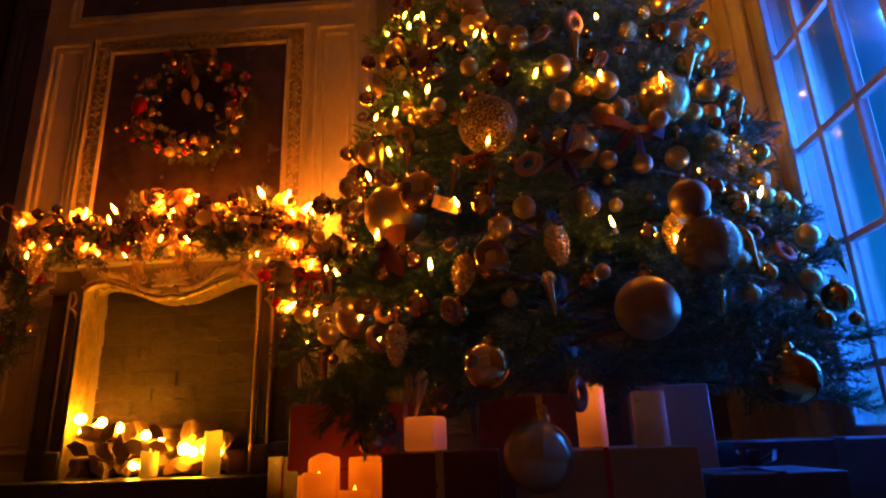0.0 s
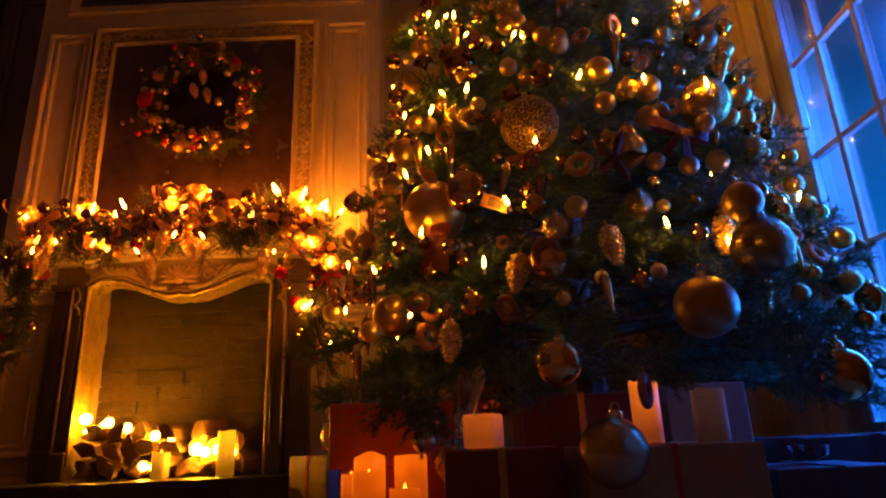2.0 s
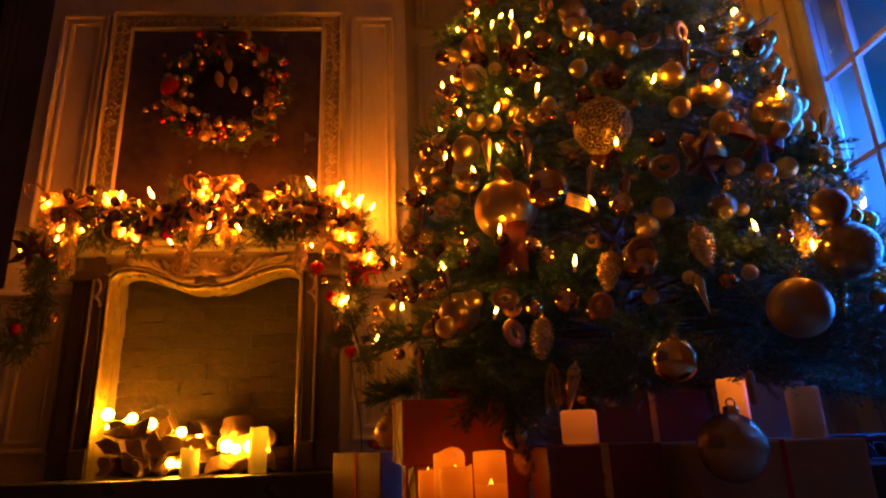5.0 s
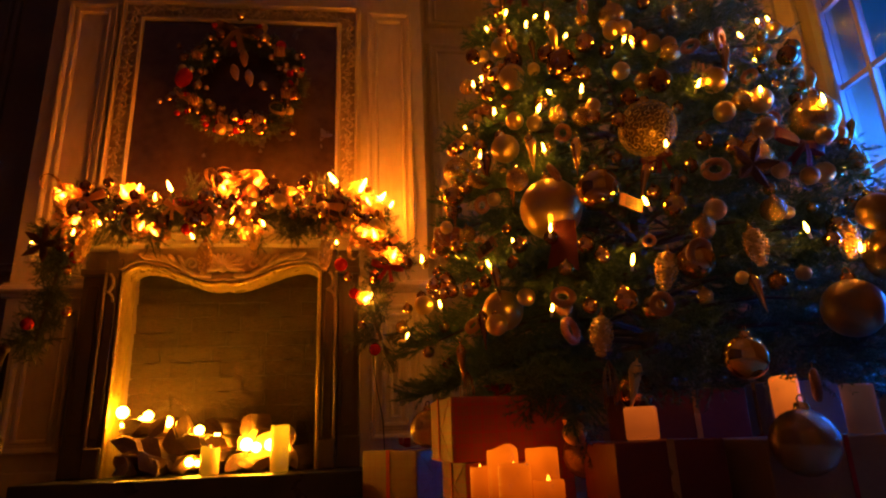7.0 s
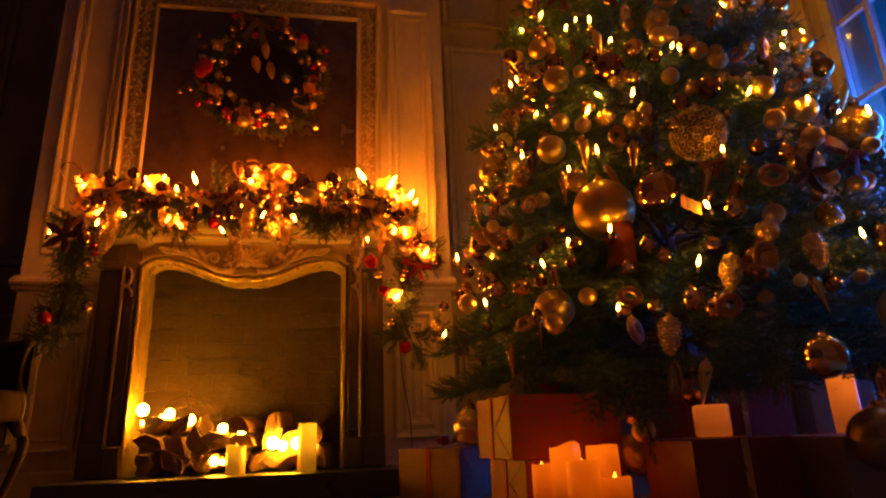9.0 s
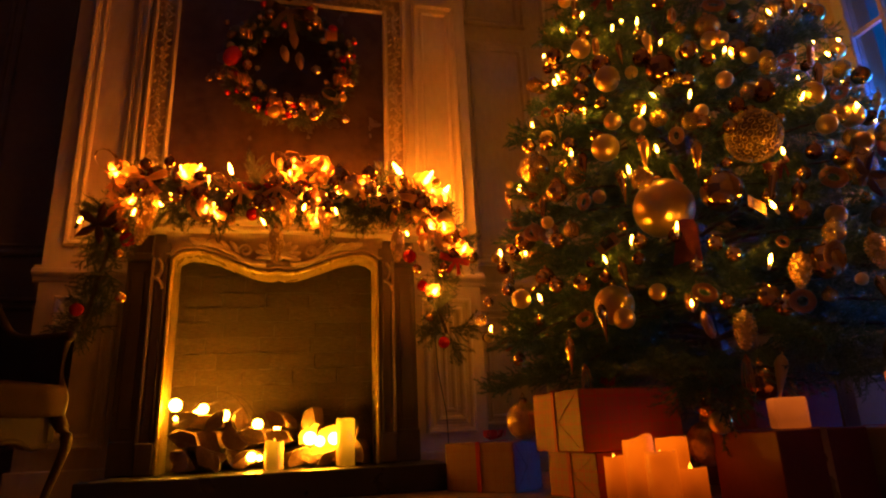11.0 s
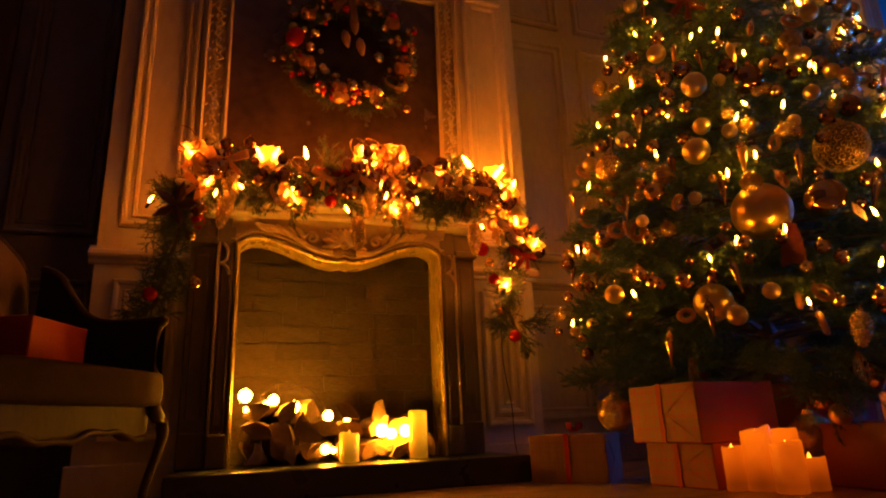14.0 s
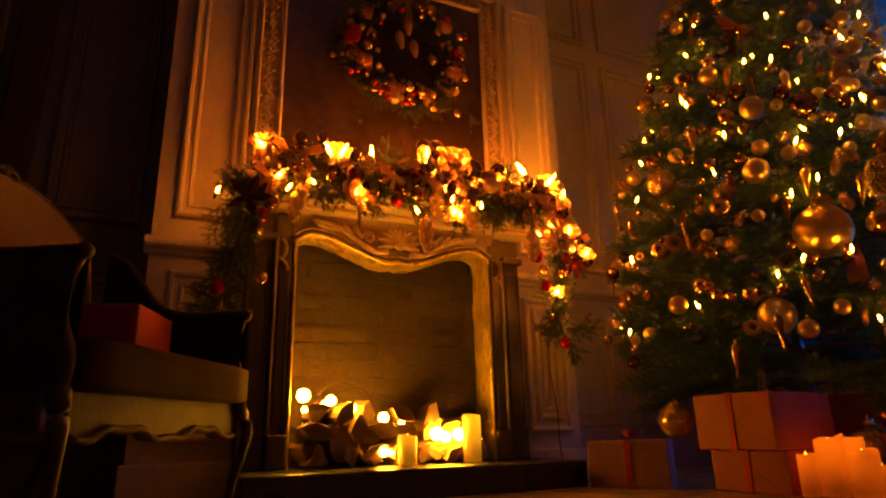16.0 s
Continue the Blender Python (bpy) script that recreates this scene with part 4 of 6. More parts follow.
foliage("crown", FIR, [pl for pl in places if not covers(pl[1])], NEEDLE, tree, label="dense dark green fir needles")
for rows, material, label in ((SATIN_GOLD, MATTEGOLD, "satin gold bauble hanging on the tree"), (SHINY_FRONT, MIRRORGOLD, "mirror-bright gold bauble hanging on the tree"), (SHINY_SIDE, MIRRORGOLD, "mirror-bright gold bauble hanging on the tree"), (BRONZE_BALLS, BRONZE, "shiny bronze bauble hanging on the tree"), (CHAMPAGNE, SATINGREY, "matt champagne bauble hanging on the tree"), (FROSTED, GLITCHAMP, "frosted champagne bauble with fine glitter"), (GLITTERED, GLITGOLD, "gold glitter bauble hanging on the tree")):
    for row in rows:
        bauble(*row, material, label)
filigree_bauble(0.058, 1.615, 1.08, 0.083)
for row in RINGS:
    ring_ornament(*row)
ring_ornament(0.196, 1.30, 0.281, 0.037, turn=58)
for x, y, zz in ((0.198, 1.412, 0.635), (-0.031, 1.456, 0.587), (-0.205, 1.50, 0.43), (0.49, 1.45, 0.66)):
    cone_ornament(x, y, zz, 0.105, CONEGOLD, "gold painted fir cone hanging on the tree", "cones on the tree")
for i, (x, y, zz) in enumerate(((-0.139, 1.804, 1.518), (0.328, 1.577, 1.287), (0.047, 1.495, 0.80), (-0.279, 1.72, 1.039), (0.681, 1.488, 0.616), (1.03, 1.735, 0.659), (0.697, 1.694, 1.282), (-0.477, 2.11, 0.985), (-0.384, 1.937, 1.086), (-0.377, 2.097, 1.342), (-0.18, 1.60, 0.972), (-0.45, 1.80, 0.50), (-0.15, 1.47, 0.30), (-0.5, 1.95, 0.42))):
    icicle_ornament(x, y, zz, 0.115, (MATTEGOLD, MIRRORGOLD, BRONZE)[i % 3])
# the smaller ones higher up and towards the back
taken = [(c, max(0.075, r + 0.035)) for c, r in ORNAMENTS]
for i in range(1000):
    zz = R2.uniform(0.45, 2.75)
    a = math.radians(R2.uniform(-215, 15))
    r = R2.uniform(0.015, 0.034)
    d = Vector((math.cos(a), math.sin(a), 0))
    rad = reach(d, zz, tree_radius(zz)) * R2.uniform(0.86, 1.0)
    p = TC + Vector((rad * d.x, rad * d.y, zz))
    if p.y > 2.95 or p.x > 1.05 or any((p - q).length < g for q, g in taken):
        continue
    taken.append((p, 0.075 if zz < 1.7 else 0.092))
    k = R2.random()
    if k < 0.82:
        material, label = R2.choice(((MATTEGOLD, "satin gold bauble hanging on the tree"), (MIRRORGOLD, "mirror-bright gold bauble hanging on the tree"), (MIRRORGOLD, "mirror-bright gold bauble hanging on the tree"), (GLITGOLD, "gold glitter bauble hanging on the tree"), (BRONZE, "shiny bronze bauble hanging on the tree")))
        bauble(*p, r, material, label)
    elif k < 0.91:
        ring_ornament(*p, r * 1.2)
    else:
        icicle_ornament(*p, 0.1, MIRRORGOLD)

# ---- string of candle lights on the tree ----
strings = empty("tree_light_string", TC, "string of small warm candle lights on the tree", "string lights")
pts = []
for k in range(220):
    zz = 0.45 + 2.6 * k / 220
    a = k * 0.42
    rad = tree_radius(zz) * 0.8
    pts.append((rad * math.cos(a), min(0.7, rad * math.sin(a)), zz + 0.02 * math.sin(k * 1.3)))
part("cable", tube(pts, 0.0018, 4), CORD, strings)


def bulb_mesh():
    return lathe([(0.0035, 0.0), (0.0058, 0.007), (0.0066, 0.016), (0.0048, 0.028), (0.0012, 0.042)], 8)


def holder_mesh():
    return lathe([(0.0055, -0.026), (0.0062, -0.02), (0.0062, -0.002), (0.0045, 0.001)], 8)


def candle_bulb(parent, p, tilt, s=1.0):
    ob = piece("holder", unit("holder", holder_mesh, WAX), parent)
    ob.matrix_basis = Matrix.Translation(p) @ pose(0, 0, 0, tilt[0], tilt[1], 0) @ Matrix.Scale(s, 4)
    piece("bulb", unit("bulb", bulb_mesh, TREEBULB), ob)


LIGHTS_A = [(-0.309, 2.115, 1.791), (-0.109, 1.779, 1.518), (0.068, 1.649, 1.405), (-0.237, 2.082, 1.841), (0.196, 1.54, 1.179), (-0.384, 2.092, 1.511), (-0.191, 1.74, 1.271), (-0.237, 1.76, 1.214), (0.050, 1.505, 0.962), (-0.244, 1.70, 1.041), (-0.037, 1.49, 0.78), (-0.275, 1.62, 0.749), (-0.112, 1.47, 0.609), (-0.309, 1.56, 0.507), (-0.423, 1.79, 0.693), (0.332, 1.39, 0.668), (0.474, 1.40, 0.618), (0.404, 1.58, 1.394), (0.37, 1.50, 1.143), (0.52, 1.45, 1.08), (0.76, 1.56, 0.784)]
LIGHTS_B = [(0.602, 1.69, 1.552), (-0.318, 1.76, 0.99), (-0.172, 1.903, 1.695), (-0.384, 2.349, 1.46), (-0.336, 1.974, 1.322), (-0.394, 2.0, 1.16), (-0.356, 1.739, 0.74), (-0.554, 2.025, 0.62), (0.033, 1.64, 1.405), (-0.332, 2.156, 1.577), (-0.215, 2.132, 1.986), (-0.141, 1.851, 1.649), (-0.202, 1.929, 1.667), (-0.121, 1.66, 1.226)]
lit = [Vector(p) for p in LIGHTS_A + LIGHTS_B]
for i in range(300):
    zz = R2.uniform(0.5, 2.9)
    a = math.radians(R2.uniform(-215, 20))
    d = Vector((math.cos(a), math.sin(a), 0))
    rad = reach(d, zz, tree_radius(zz)) * R2.uniform(0.9, 1.0)
    p = TC + Vector((rad * d.x, rad * d.y, zz))
    if p.y > 2.9 or p.x > 1.05 or (a > -1.3 and zz < 0.95) or any((p - q).length < (0.25 if zz < 1.5 else 0.19) for q in lit) or any((p - c).length < r + 0.03 for c, r in ORNAMENTS):
        continue
    lit.append(p)
for p in lit:
    candle_bulb(strings, p - TC, (R2.uniform(-28, 28), R2.uniform(-28, 28)), R2.uniform(0.56, 0.74))


# ---- ribbons and cards on the tree ----
def ribbon_tail(bm, a, b, w, wave, facing):
    a, b = Vector(a), Vector(b)
    d = (b - a)
    s = d.cross(Vector(facing)).normalized() * w / 2
    f = Vector(facing).normalized()
    prev = None
    for k in range(9):
        q = k / 8
        c = a + d * q + f * wave * math.sin(q * 5)
        row = (bm.verts.new(c - s * (0.6 + 0.4 * q)), bm.verts.new(c + (d * -0.12 if k == 8 else Vector())), bm.verts.new(c + s * (0.6 + 0.4 * q)))
        if prev:
            bm.faces.new((prev[0], prev[1], row[1], row[0]))
            bm.faces.new((prev[1], prev[2], row[2], row[1]))
        prev = row


def thicken(bm, t):
    g = bmesh.ops.solidify(bm, geom=bm.faces[:], thickness=t)
    bmesh.ops.recalc_face_normals(bm, faces=bm.faces)
    return g


def bow(name, at, s, material, label, group=""):
    """A tied bow: two loops, a knot and two tails, facing -y."""
    ob = empty(name, at, label, "bow", group)
    for sg in (-1, 1):
        bm = bmesh.new()
        prev = None
        for k in range(15):
            t = k / 14 * 2 * math.pi
            c = Vector((sg * (0.5 - 0.5 * math.cos(t)) * s, -0.16 * s * math.sin(t), 0.1 * s * (0.5 - 0.5 * math.cos(t))))
            h = s * (0.12 + 0.3 * math.sin(t / 2))
            row = (bm.verts.new(c + Vector((0, 0, -h / 2))), bm.verts.new(c + Vector((0, 0, h / 2))))
            if prev:
                bm.faces.new((prev[0], prev[1], row[1], row[0]))
            prev = row
        thicken(bm, 0.0012)
        part("loop", bm, material, ob, smooth=True)
        bm = bmesh.new()
        ribbon_tail(bm, (0, -0.02, 0), (sg * 0.42 * s, -0.06 * s, -0.95 * s), 0.3 * s, 0.04 * s, (0, -1, 0))
        thicken(bm, 0.0012)
        part("tail", bm, material, ob, smooth=True)
    part("knot", ball(1, 10, 8, Matrix.Translation((0, -0.03 * s, 0)) @ Matrix.Diagonal((0.1 * s, 0.1 * s, 0.14 * s, 1))), material, ob, smooth=True)
    return ob


bow("ribbon_bow", pose(0.43, 1.47, 0.96, 0, 14, 10), 0.085, TREEBOW, "dark red fabric bow tied to the tree", "bows on the tree")
bow("ribbon_bow", pose(0.02, 1.51, 0.93, 0, -20, 0), 0.05, TREEBOW, "red fabric bow tied to the tree", "bows on the tree")
bow("ribbon_bow", pose(-0.2, 1.93, 1.85, 0, 20, -20), 0.09, TREEBOW, "red fabric bow tied to the tree", "bows on the tree")
for x, y, zz, ry, rz in ((-0.07, 1.52, 0.80, 18, 10), (-0.44, 1.74, 0.74, -28, -35)):
    tag = empty("paper_tag", pose(x, y, zz, -8, ry, rz), "small printed cream paper tag on the tree", "tag", "tags on the tree")
    part("card", bx(-0.036, 0.036, -0.001, 0.001, -0.021, 0.021, 0.0004), GINGER, tag)
    part("print", bx(-0.018, 0.018, -0.0018, -0.0011, -0.016, 0.016), BARK, tag, "brown printed shape")
bm = bmesh.new()
ribbon_tail(bm, (-0.215, 1.655, 0.80), (-0.245, 1.63, 0.64), 0.09, 0.006, (-0.3, -1, 0))
thicken(bm, 0.0012)
tagged(part("plaid_ribbon", bm, TREEBOW), "dull red fabric ribbon tail on the tree", "ribbon")


def tassel(x, y, z, length, n, seed):
    """A bunch of thin glittering strands hanging from one thread."""
    rr = random.Random(seed)
    ob = empty("tinsel_tassel", (x, y, z), "bunch of thin glittering gold tinsel strands on the tree", "tinsel", "tinsel on the tree")
    part("thread", tube([(0, 0, 0.05), (0, 0, 0)], 0.0008, 4), CORD, ob)
    for k in range(n):
        dx, dy, l = rr.uniform(-0.022, 0.022), rr.uniform(-0.016, 0.016), length * rr.uniform(0.7, 1.1)
        part("strand", tube([(0, 0, 0), (dx * 0.8, dy * 0.8, -0.25 * l), (dx * 1.1, dy, -0.6 * l), (dx + rr.uniform(-0.006, 0.006), dy, -l)], 0.0014, 4), GLITGOLD, ob)


tassel(-0.175, 1.55, 0.375, 0.115, 14, 1)
tassel(-0.50, 1.86, 0.39, 0.10, 10, 2)


# ---- garland on the mantel ----
G0 = Vector((HC, 2.6, 1.12))
GPATH = smooth_path([(-2.15, 2.66, 0.64), (-2.10, 2.64, 0.88), (-2.04, 2.60, 1.08), (-1.9, 2.545, 1.16), (-1.62, 2.535, 1.14), (-1.4, 2.53, 1.17), (-1.15, 2.53, 1.15), (-0.92, 2.54, 1.16), (-0.78, 2.58, 1.12), (-0.72, 2.58, 0.95), (-0.79, 2.6, 0.78), (-0.75, 2.59, 0.6)], 120)
garland = empty("mantel_garland", G0, "green fir garland draped over the mantelpiece", "garland")
part("stem", tube([p - G0 for p in GPATH], 0.008, 5), BARK, garland)
R3 = random.Random(5)
places = []
for i in range(800):
    k = R3.randrange(119)
    p = GPATH[k]
    d = (GPATH[k + 1] - p).normalized()
    side = Vector((R3.uniform(-1, 1), R3.uniform(-1.1, 0.25), R3.uniform(-1.1, 0.85)))
    dv = (d * R3.choice((-1, 1)) * R3.uniform(0.2, 1.1) + side).normalized()
    low = p.z < 1.0
    if low and R3.random() < 0.5:
        continue
    o = p - G0
    q = o + dv * 0.02
    s = R3.uniform(0.5, 0.9) * (0.9 if low else 0.85)
    if (q + G0 + dv * 0.14 * s).y > 2.8:
        continue
    places.append((R3.randrange(5), aim(q, dv, R3.uniform(0, 6), s)))
for p, dv in (((-2.05, 2.56, 1.08), (-1, -0.2, 0.05)), ((-2.06, 2.58, 1.1), (-1, 0.1, -0.25)), ((-0.74, 2.57, 0.95), (1, -0.1, -0.35)), ((-0.72, 2.57, 0.98), (1, 0, 0.1)), ((-0.74, 2.58, 0.62), (1, -0.2, 0.05)), ((-0.76, 2.58, 0.6), (-1, -0.2, -0.2)), ((-0.74, 2.58, 0.58), (0.5, 0, -1)), ((-1.02, 2.52, 1.16), (0.1, -0.3, -1)), ((-1.04, 2.52, 1.14), (-0.3, -0.3, -1)), ((-2.14, 2.66, 0.66), (-0.9, -0.3, -0.3)), ((-1.55, 2.58, 1.2), (0.1, -0.1, 1)), ((-1.03, 2.58, 1.22), (0.5, 0, 1)), ((-2.0, 2.6, 1.18), (-0.3, 0, 1)), ((-1.68, 2.54, 1.1), (0.2, -0.3, -0.6)), ((-1.7, 2.54, 1.1), (-0.8, -0.3, -0.5)), ((-1.3, 2.54, 1.1), (0.4, -0.3, -0.8)), ((-1.34, 2.54, 1.12), (-0.5, -0.3, -0.7)), ((-1.15, 2.54, 1.12), (0.3, -0.2, -0.8)), ((-1.5, 2.54, 1.12), (0.3, -0.2, -0.7)), ((-1.85, 2.54, 1.12), (0.0, -0.2, -0.7))):
    for j in range(3):
        jit = Vector((R3.uniform(-0.25, 0.25), R3.uniform(-0.25, 0.1), R3.uniform(-0.25, 0.25)))
        places.append((R3.randrange(5), aim(Vector(p) - G0, Vector(dv) + jit, R3.uniform(0, 6), R3.uniform(0.9, 1.25))))
for i in range(45):
    p = Vector((R3.uniform(-2.0, -0.82), R3.uniform(2.47, 2.515), R3.uniform(1.07, 1.16)))
    dv = Vector((R3.uniform(-0.9, 0.9), R3.uniform(-0.5, 0.0), R3.uniform(-1.0, 0.1))).normalized()
    places.append((R3.randrange(5), aim(p - G0, dv, R3.uniform(0, 6), R3.uniform(0.5, 0.85))))
for i in range(45):
    p = Vector((R3.uniform(-2.17, -2.07), R3.uniform(2.65, 2.74), R3.uniform(0.62, 1.06)))
    dv = Vector((R3.uniform(-0.7, 0.4), R3.uniform(-0.3, 0.0), R3.uniform(-1.0, 0.1))).normalized()
    places.append((R3.randrange(5), aim(p - G0, dv, R3.uniform(0, 6), R3.uniform(0.5, 0.8))))
foliage("greenery", PINE, places, NEEDLE2, garland, label="green and dry fir sprigs")

GG = "baubles on the garland"
for x, y, zz, r in ((-1.648, 2.50, 1.09, 0.043), (-1.206, 2.51, 1.25, 0.046), (-1.075, 2.52, 1.275, 0.034), (-1.99, 2.53, 1.215, 0.036), (-1.915, 2.53, 1.225, 0.036), (-0.84, 2.52, 1.19, 0.032), (-0.86, 2.5, 1.14, 0.028), (-1.70, 2.52, 1.15, 0.032), (-1.43, 2.5, 1.22, 0.026), (-0.64, 2.53, 0.92, 0.03)):
    bauble(x, y, zz, r, BRONZE, "dark bronze mirror bauble in the mantel garland", GG, "garland_bauble")
for x, y, zz, r in ((-1.545, 2.50, 1.065, 0.026), (-2.02, 2.62, 0.985, 0.03), (-0.775, 2.545, 0.557, 0.026), (-0.915, 2.51, 0.91, 0.03), (-1.76, 2.52, 1.14, 0.026), (-2.16, 2.6, 0.70, 0.026), (-1.19, 2.5, 1.19, 0.02), (-0.86, 2.53, 0.79, 0.024), (-1.34, 2.5, 1.2, 0.018)):
    bauble(x, y, zz, r, REDBALL, "shiny red bauble in the mantel garland", GG, "garland_bauble")
for x, y, zz, r in ((-2.04, 2.6, 0.92, 0.02), (-2.015, 2.6, 0.745, 0.022), (-0.885, 2.51, 0.855, 0.02), (-1.31, 2.48, 1.16, 0.02), (-1.25, 2.48, 1.10, 0.02), (-1.45, 2.49, 1.17, 0.016), (-1.12, 2.48, 1.12, 0.028), (-0.7, 2.53, 1.0, 0.022), (-0.93, 2.5, 1.24, 0.022), (-0.83, 2.55, 0.66, 0.018), (-1.83, 2.5, 1.2, 0.02), (-1.36, 2.5, 1.29, 0.02), (-1.6, 2.5, 1.15, 0.014), (-0.99, 2.5, 1.2, 0.024), (-0.78, 2.52, 0.85, 0.02)):
    bauble(x, y, zz, r, MIRRORGOLD, "small shiny gold bauble in the mantel garland", GG, "garland_bauble")
for x, zz in ((-1.405, 1.05), (-1.265, 1.02), (-1.45, 0.92), (-1.915, 1.085), (-1.93, 0.985), (-0.975, 0.93)):
    cone_ornament(x, 2.44 if x > -1.9 else 2.47, zz, 0.14, CONEGOLD, "shiny gold fir cone hanging from the garland", "cones on the garland", 0.74)
for x, y, zz, r in ((-1.13, 2.49, 1.15, 0.036), (-1.77, 2.5, 1.10, 0.03), (-0.79, 2.51, 1.03, 0.034), (-0.86, 2.5, 1.02, 0.03)):
    ring_ornament(x, y, zz, r, "rings on the garland")
bow("organza_bow", pose(-1.33, 2.49, 1.27, 0, 8, 0), 0.10, BURLAP, "copper organza bow on the garland", "bows on the garland")
bow("organza_bow", pose(-0.97, 2.49, 1.14, 0, -12, 10), 0.12, BURLAP, "copper organza bow on the garland", "bows on the garland")
bow("organza_bow", pose(-2.03, 2.52, 1.21, 0, 20, -10), 0.08, BURLAP, "copper organza bow on the garland", "bows on the garland")
bow("organza_bow", pose(-1.52, 2.5, 1.18, 0, -6, 0), 0.09, RIBBON, "red patterned bow on the garland", "bows on the garland")
bow("organza_bow", pose(-0.72, 2.52, 0.9, 0, 10, 10), 0.07, RIBBON, "red patterned bow on the garland", "bows on the garland")
for i in range(52):
    p = GPATH[R3.randrange(20, 104)] + Vector((R3.uniform(-0.03, 0.03), R3.uniform(-0.12, -0.07), R3.uniform(-0.09, 0.09)))
    material, label = R3.choice(((BRONZE, "dark bronze mirror bauble in the mantel garland"), (BRONZE, "dark bronze mirror bauble in the mantel garland"), (MIRRORGOLD, "small shiny gold bauble in the mantel garland"), (MATTEGOLD, "satin gold bauble in the mantel garland")))
    bauble(*p, R3.uniform(0.018, 0.033), material, label, GG, "garland_bauble")
for i in range(11):
    p = GPATH[24 + 7 * i] + Vector((0, R3.uniform(-0.1, -0.06), R3.uniform(-0.03, 0.08)))
    bow("organza_bow", Matrix.Translation(p) @ pose(0, 0, 0, R3.uniform(-25, 25), R3.uniform(-50, 50), R3.uniform(-30, 30)), R3.uniform(0.05, 0.085), BURLAP, "copper organza bow on the garland", "bows on the garland")


def felt_star(at, r, label="dark brown felt star on the garland", group="felt stars on the garland"):
    """A five-pointed star cut from thick felt, its points slightly curled."""
    bm = bmesh.new()
    f, bk = [], []
    for k in range(20):
        a = 2 * math.pi * k / 20
        q = r * (0.62 + 0.38 * math.cos(5 * a))
        f.append(bm.verts.new((q * math.sin(a), -0.004 - 0.25 * q * q / r, q * math.cos(a))))
        bk.append(bm.verts.new((q * math.sin(a), 0.004 - 0.25 * q * q / r, q * math.cos(a))))
    cf, cb = bm.verts.new((0, -0.008, 0)), bm.verts.new((0, 0.004, 0))
    for k in range(20):
        j = (k + 1) % 20
        bm.faces.new((f[k], f[j], cf))
        bm.faces.new((bk[j], bk[k], cb))
        bm.faces.new((f[j], f[k], bk[k], bk[j]))
    return tagged(part("felt_star", bm, FELT, loc=at), label, "christmas ornament", group)


FELT = mat("dark_brown_felt", (0.10, 0.04, 0.022), (0.06, 0.025, 0.014), 0.9, scale=20, fine=160, bump=0.4)
felt_star(pose(0.235, 1.42, 0.87, 5, 15, 8), 0.075, "brown felt star hanging on the tree", "felt stars on the tree")
felt_star(pose(-2.09, 2.49, 1.0, 4, 20, -12), 0.085)
felt_star(pose(-0.98, 2.45, 1.13, -6, 40, 8), 0.08)

def ribbon_curl(at, r, turns, w, seed, label="shiny gold ribbon curled among the garland lights", group="ribbon curls on the garland"):
    """A springy curl of shiny ribbon seen from the front."""
    rr = random.Random(seed)
    bm = bmesh.new()
    prev = None
    n = int(14 * turns)
    for k in range(n + 1):
        q = k / n
        t = 2 * math.pi * turns * q
        rad = r * (1 - 0.45 * q) * (1 + 0.18 * math.sin(t * 0.7 + seed))
        c = Vector((rad * math.cos(t) + 1.2 * r * (q - 0.5), -0.4 * r * math.sin(t * 0.5), 0.75 * rad * math.sin(t)))
        lean = Vector((0.35 * math.cos(t), 1, 0.35 * math.sin(t))).normalized() * w / 2
        row = (bm.verts.new(c - lean), bm.verts.new(c + lean))
        if prev:
            bm.faces.new((prev[0], prev[1], row[1], row[0]))
        prev = row
    thicken(bm, 0.0008)
    return tagged(part("ribbon_curl", bm, GOLDRIB, smooth=True, loc=at @ pose(0, 0, 0, rr.uniform(-25, 25), rr.uniform(-70, 70), rr.uniform(-30, 30))), label, "ribbon", group)


for i, (x, zz, r) in enumerate(((-2.06, 1.23, 0.05), (-2.02, 1.14, 0.04), (-1.44, 1.27, 0.045), (-1.38, 1.29, 0.05), (-1.31, 1.27, 0.045), (-1.36, 1.20, 0.05), (-1.27, 1.20, 0.04), (-1.33, 1.09, 0.045), (-1.39, 1.13, 0.04), (-1.21, 1.14, 0.045), (-1.17, 1.21, 0.04), (-0.9, 1.2, 0.04), (-0.87, 1.10, 0.045), (-0.83, 1.02, 0.045), (-0.78, 0.96, 0.045), (-0.86, 0.95, 0.04), (-1.54, 1.16, 0.04), (-1.74, 1.05, 0.04), (-1.66, 1.18, 0.035))):
    ribbon_curl(pose(x, 2.455, zz), r, 1.7 + 0.3 * (i % 3), 0.018, i)

glights = empty("garland_light_string", G0, "string of bright warm bulbs in the mantel garland", "string lights")
wire = []
for i, p in enumerate(GPATH):
    wire.append(p - G0 + Vector((0.03 * math.sin(i * 0.9), -0.05 + 0.02 * math.cos(i * 1.3), 0.035 * math.cos(i * 0.9))))
part("cable", tube(wire, 0.002, 4), CORD, glights)


def flame_bulb(parent, p, s, material):
    ob = piece("socket", unit("socket", holder_mesh, CORD), parent)
    ob.matrix_basis = Matrix.Translation(p) @ pose(0, 0, 0, R3.uniform(-40, 40), R3.uniform(-40, 40), 0) @ Matrix.Scale(s, 4)
    piece("bulb", unit("flamebulb", bulb_mesh, material), ob)


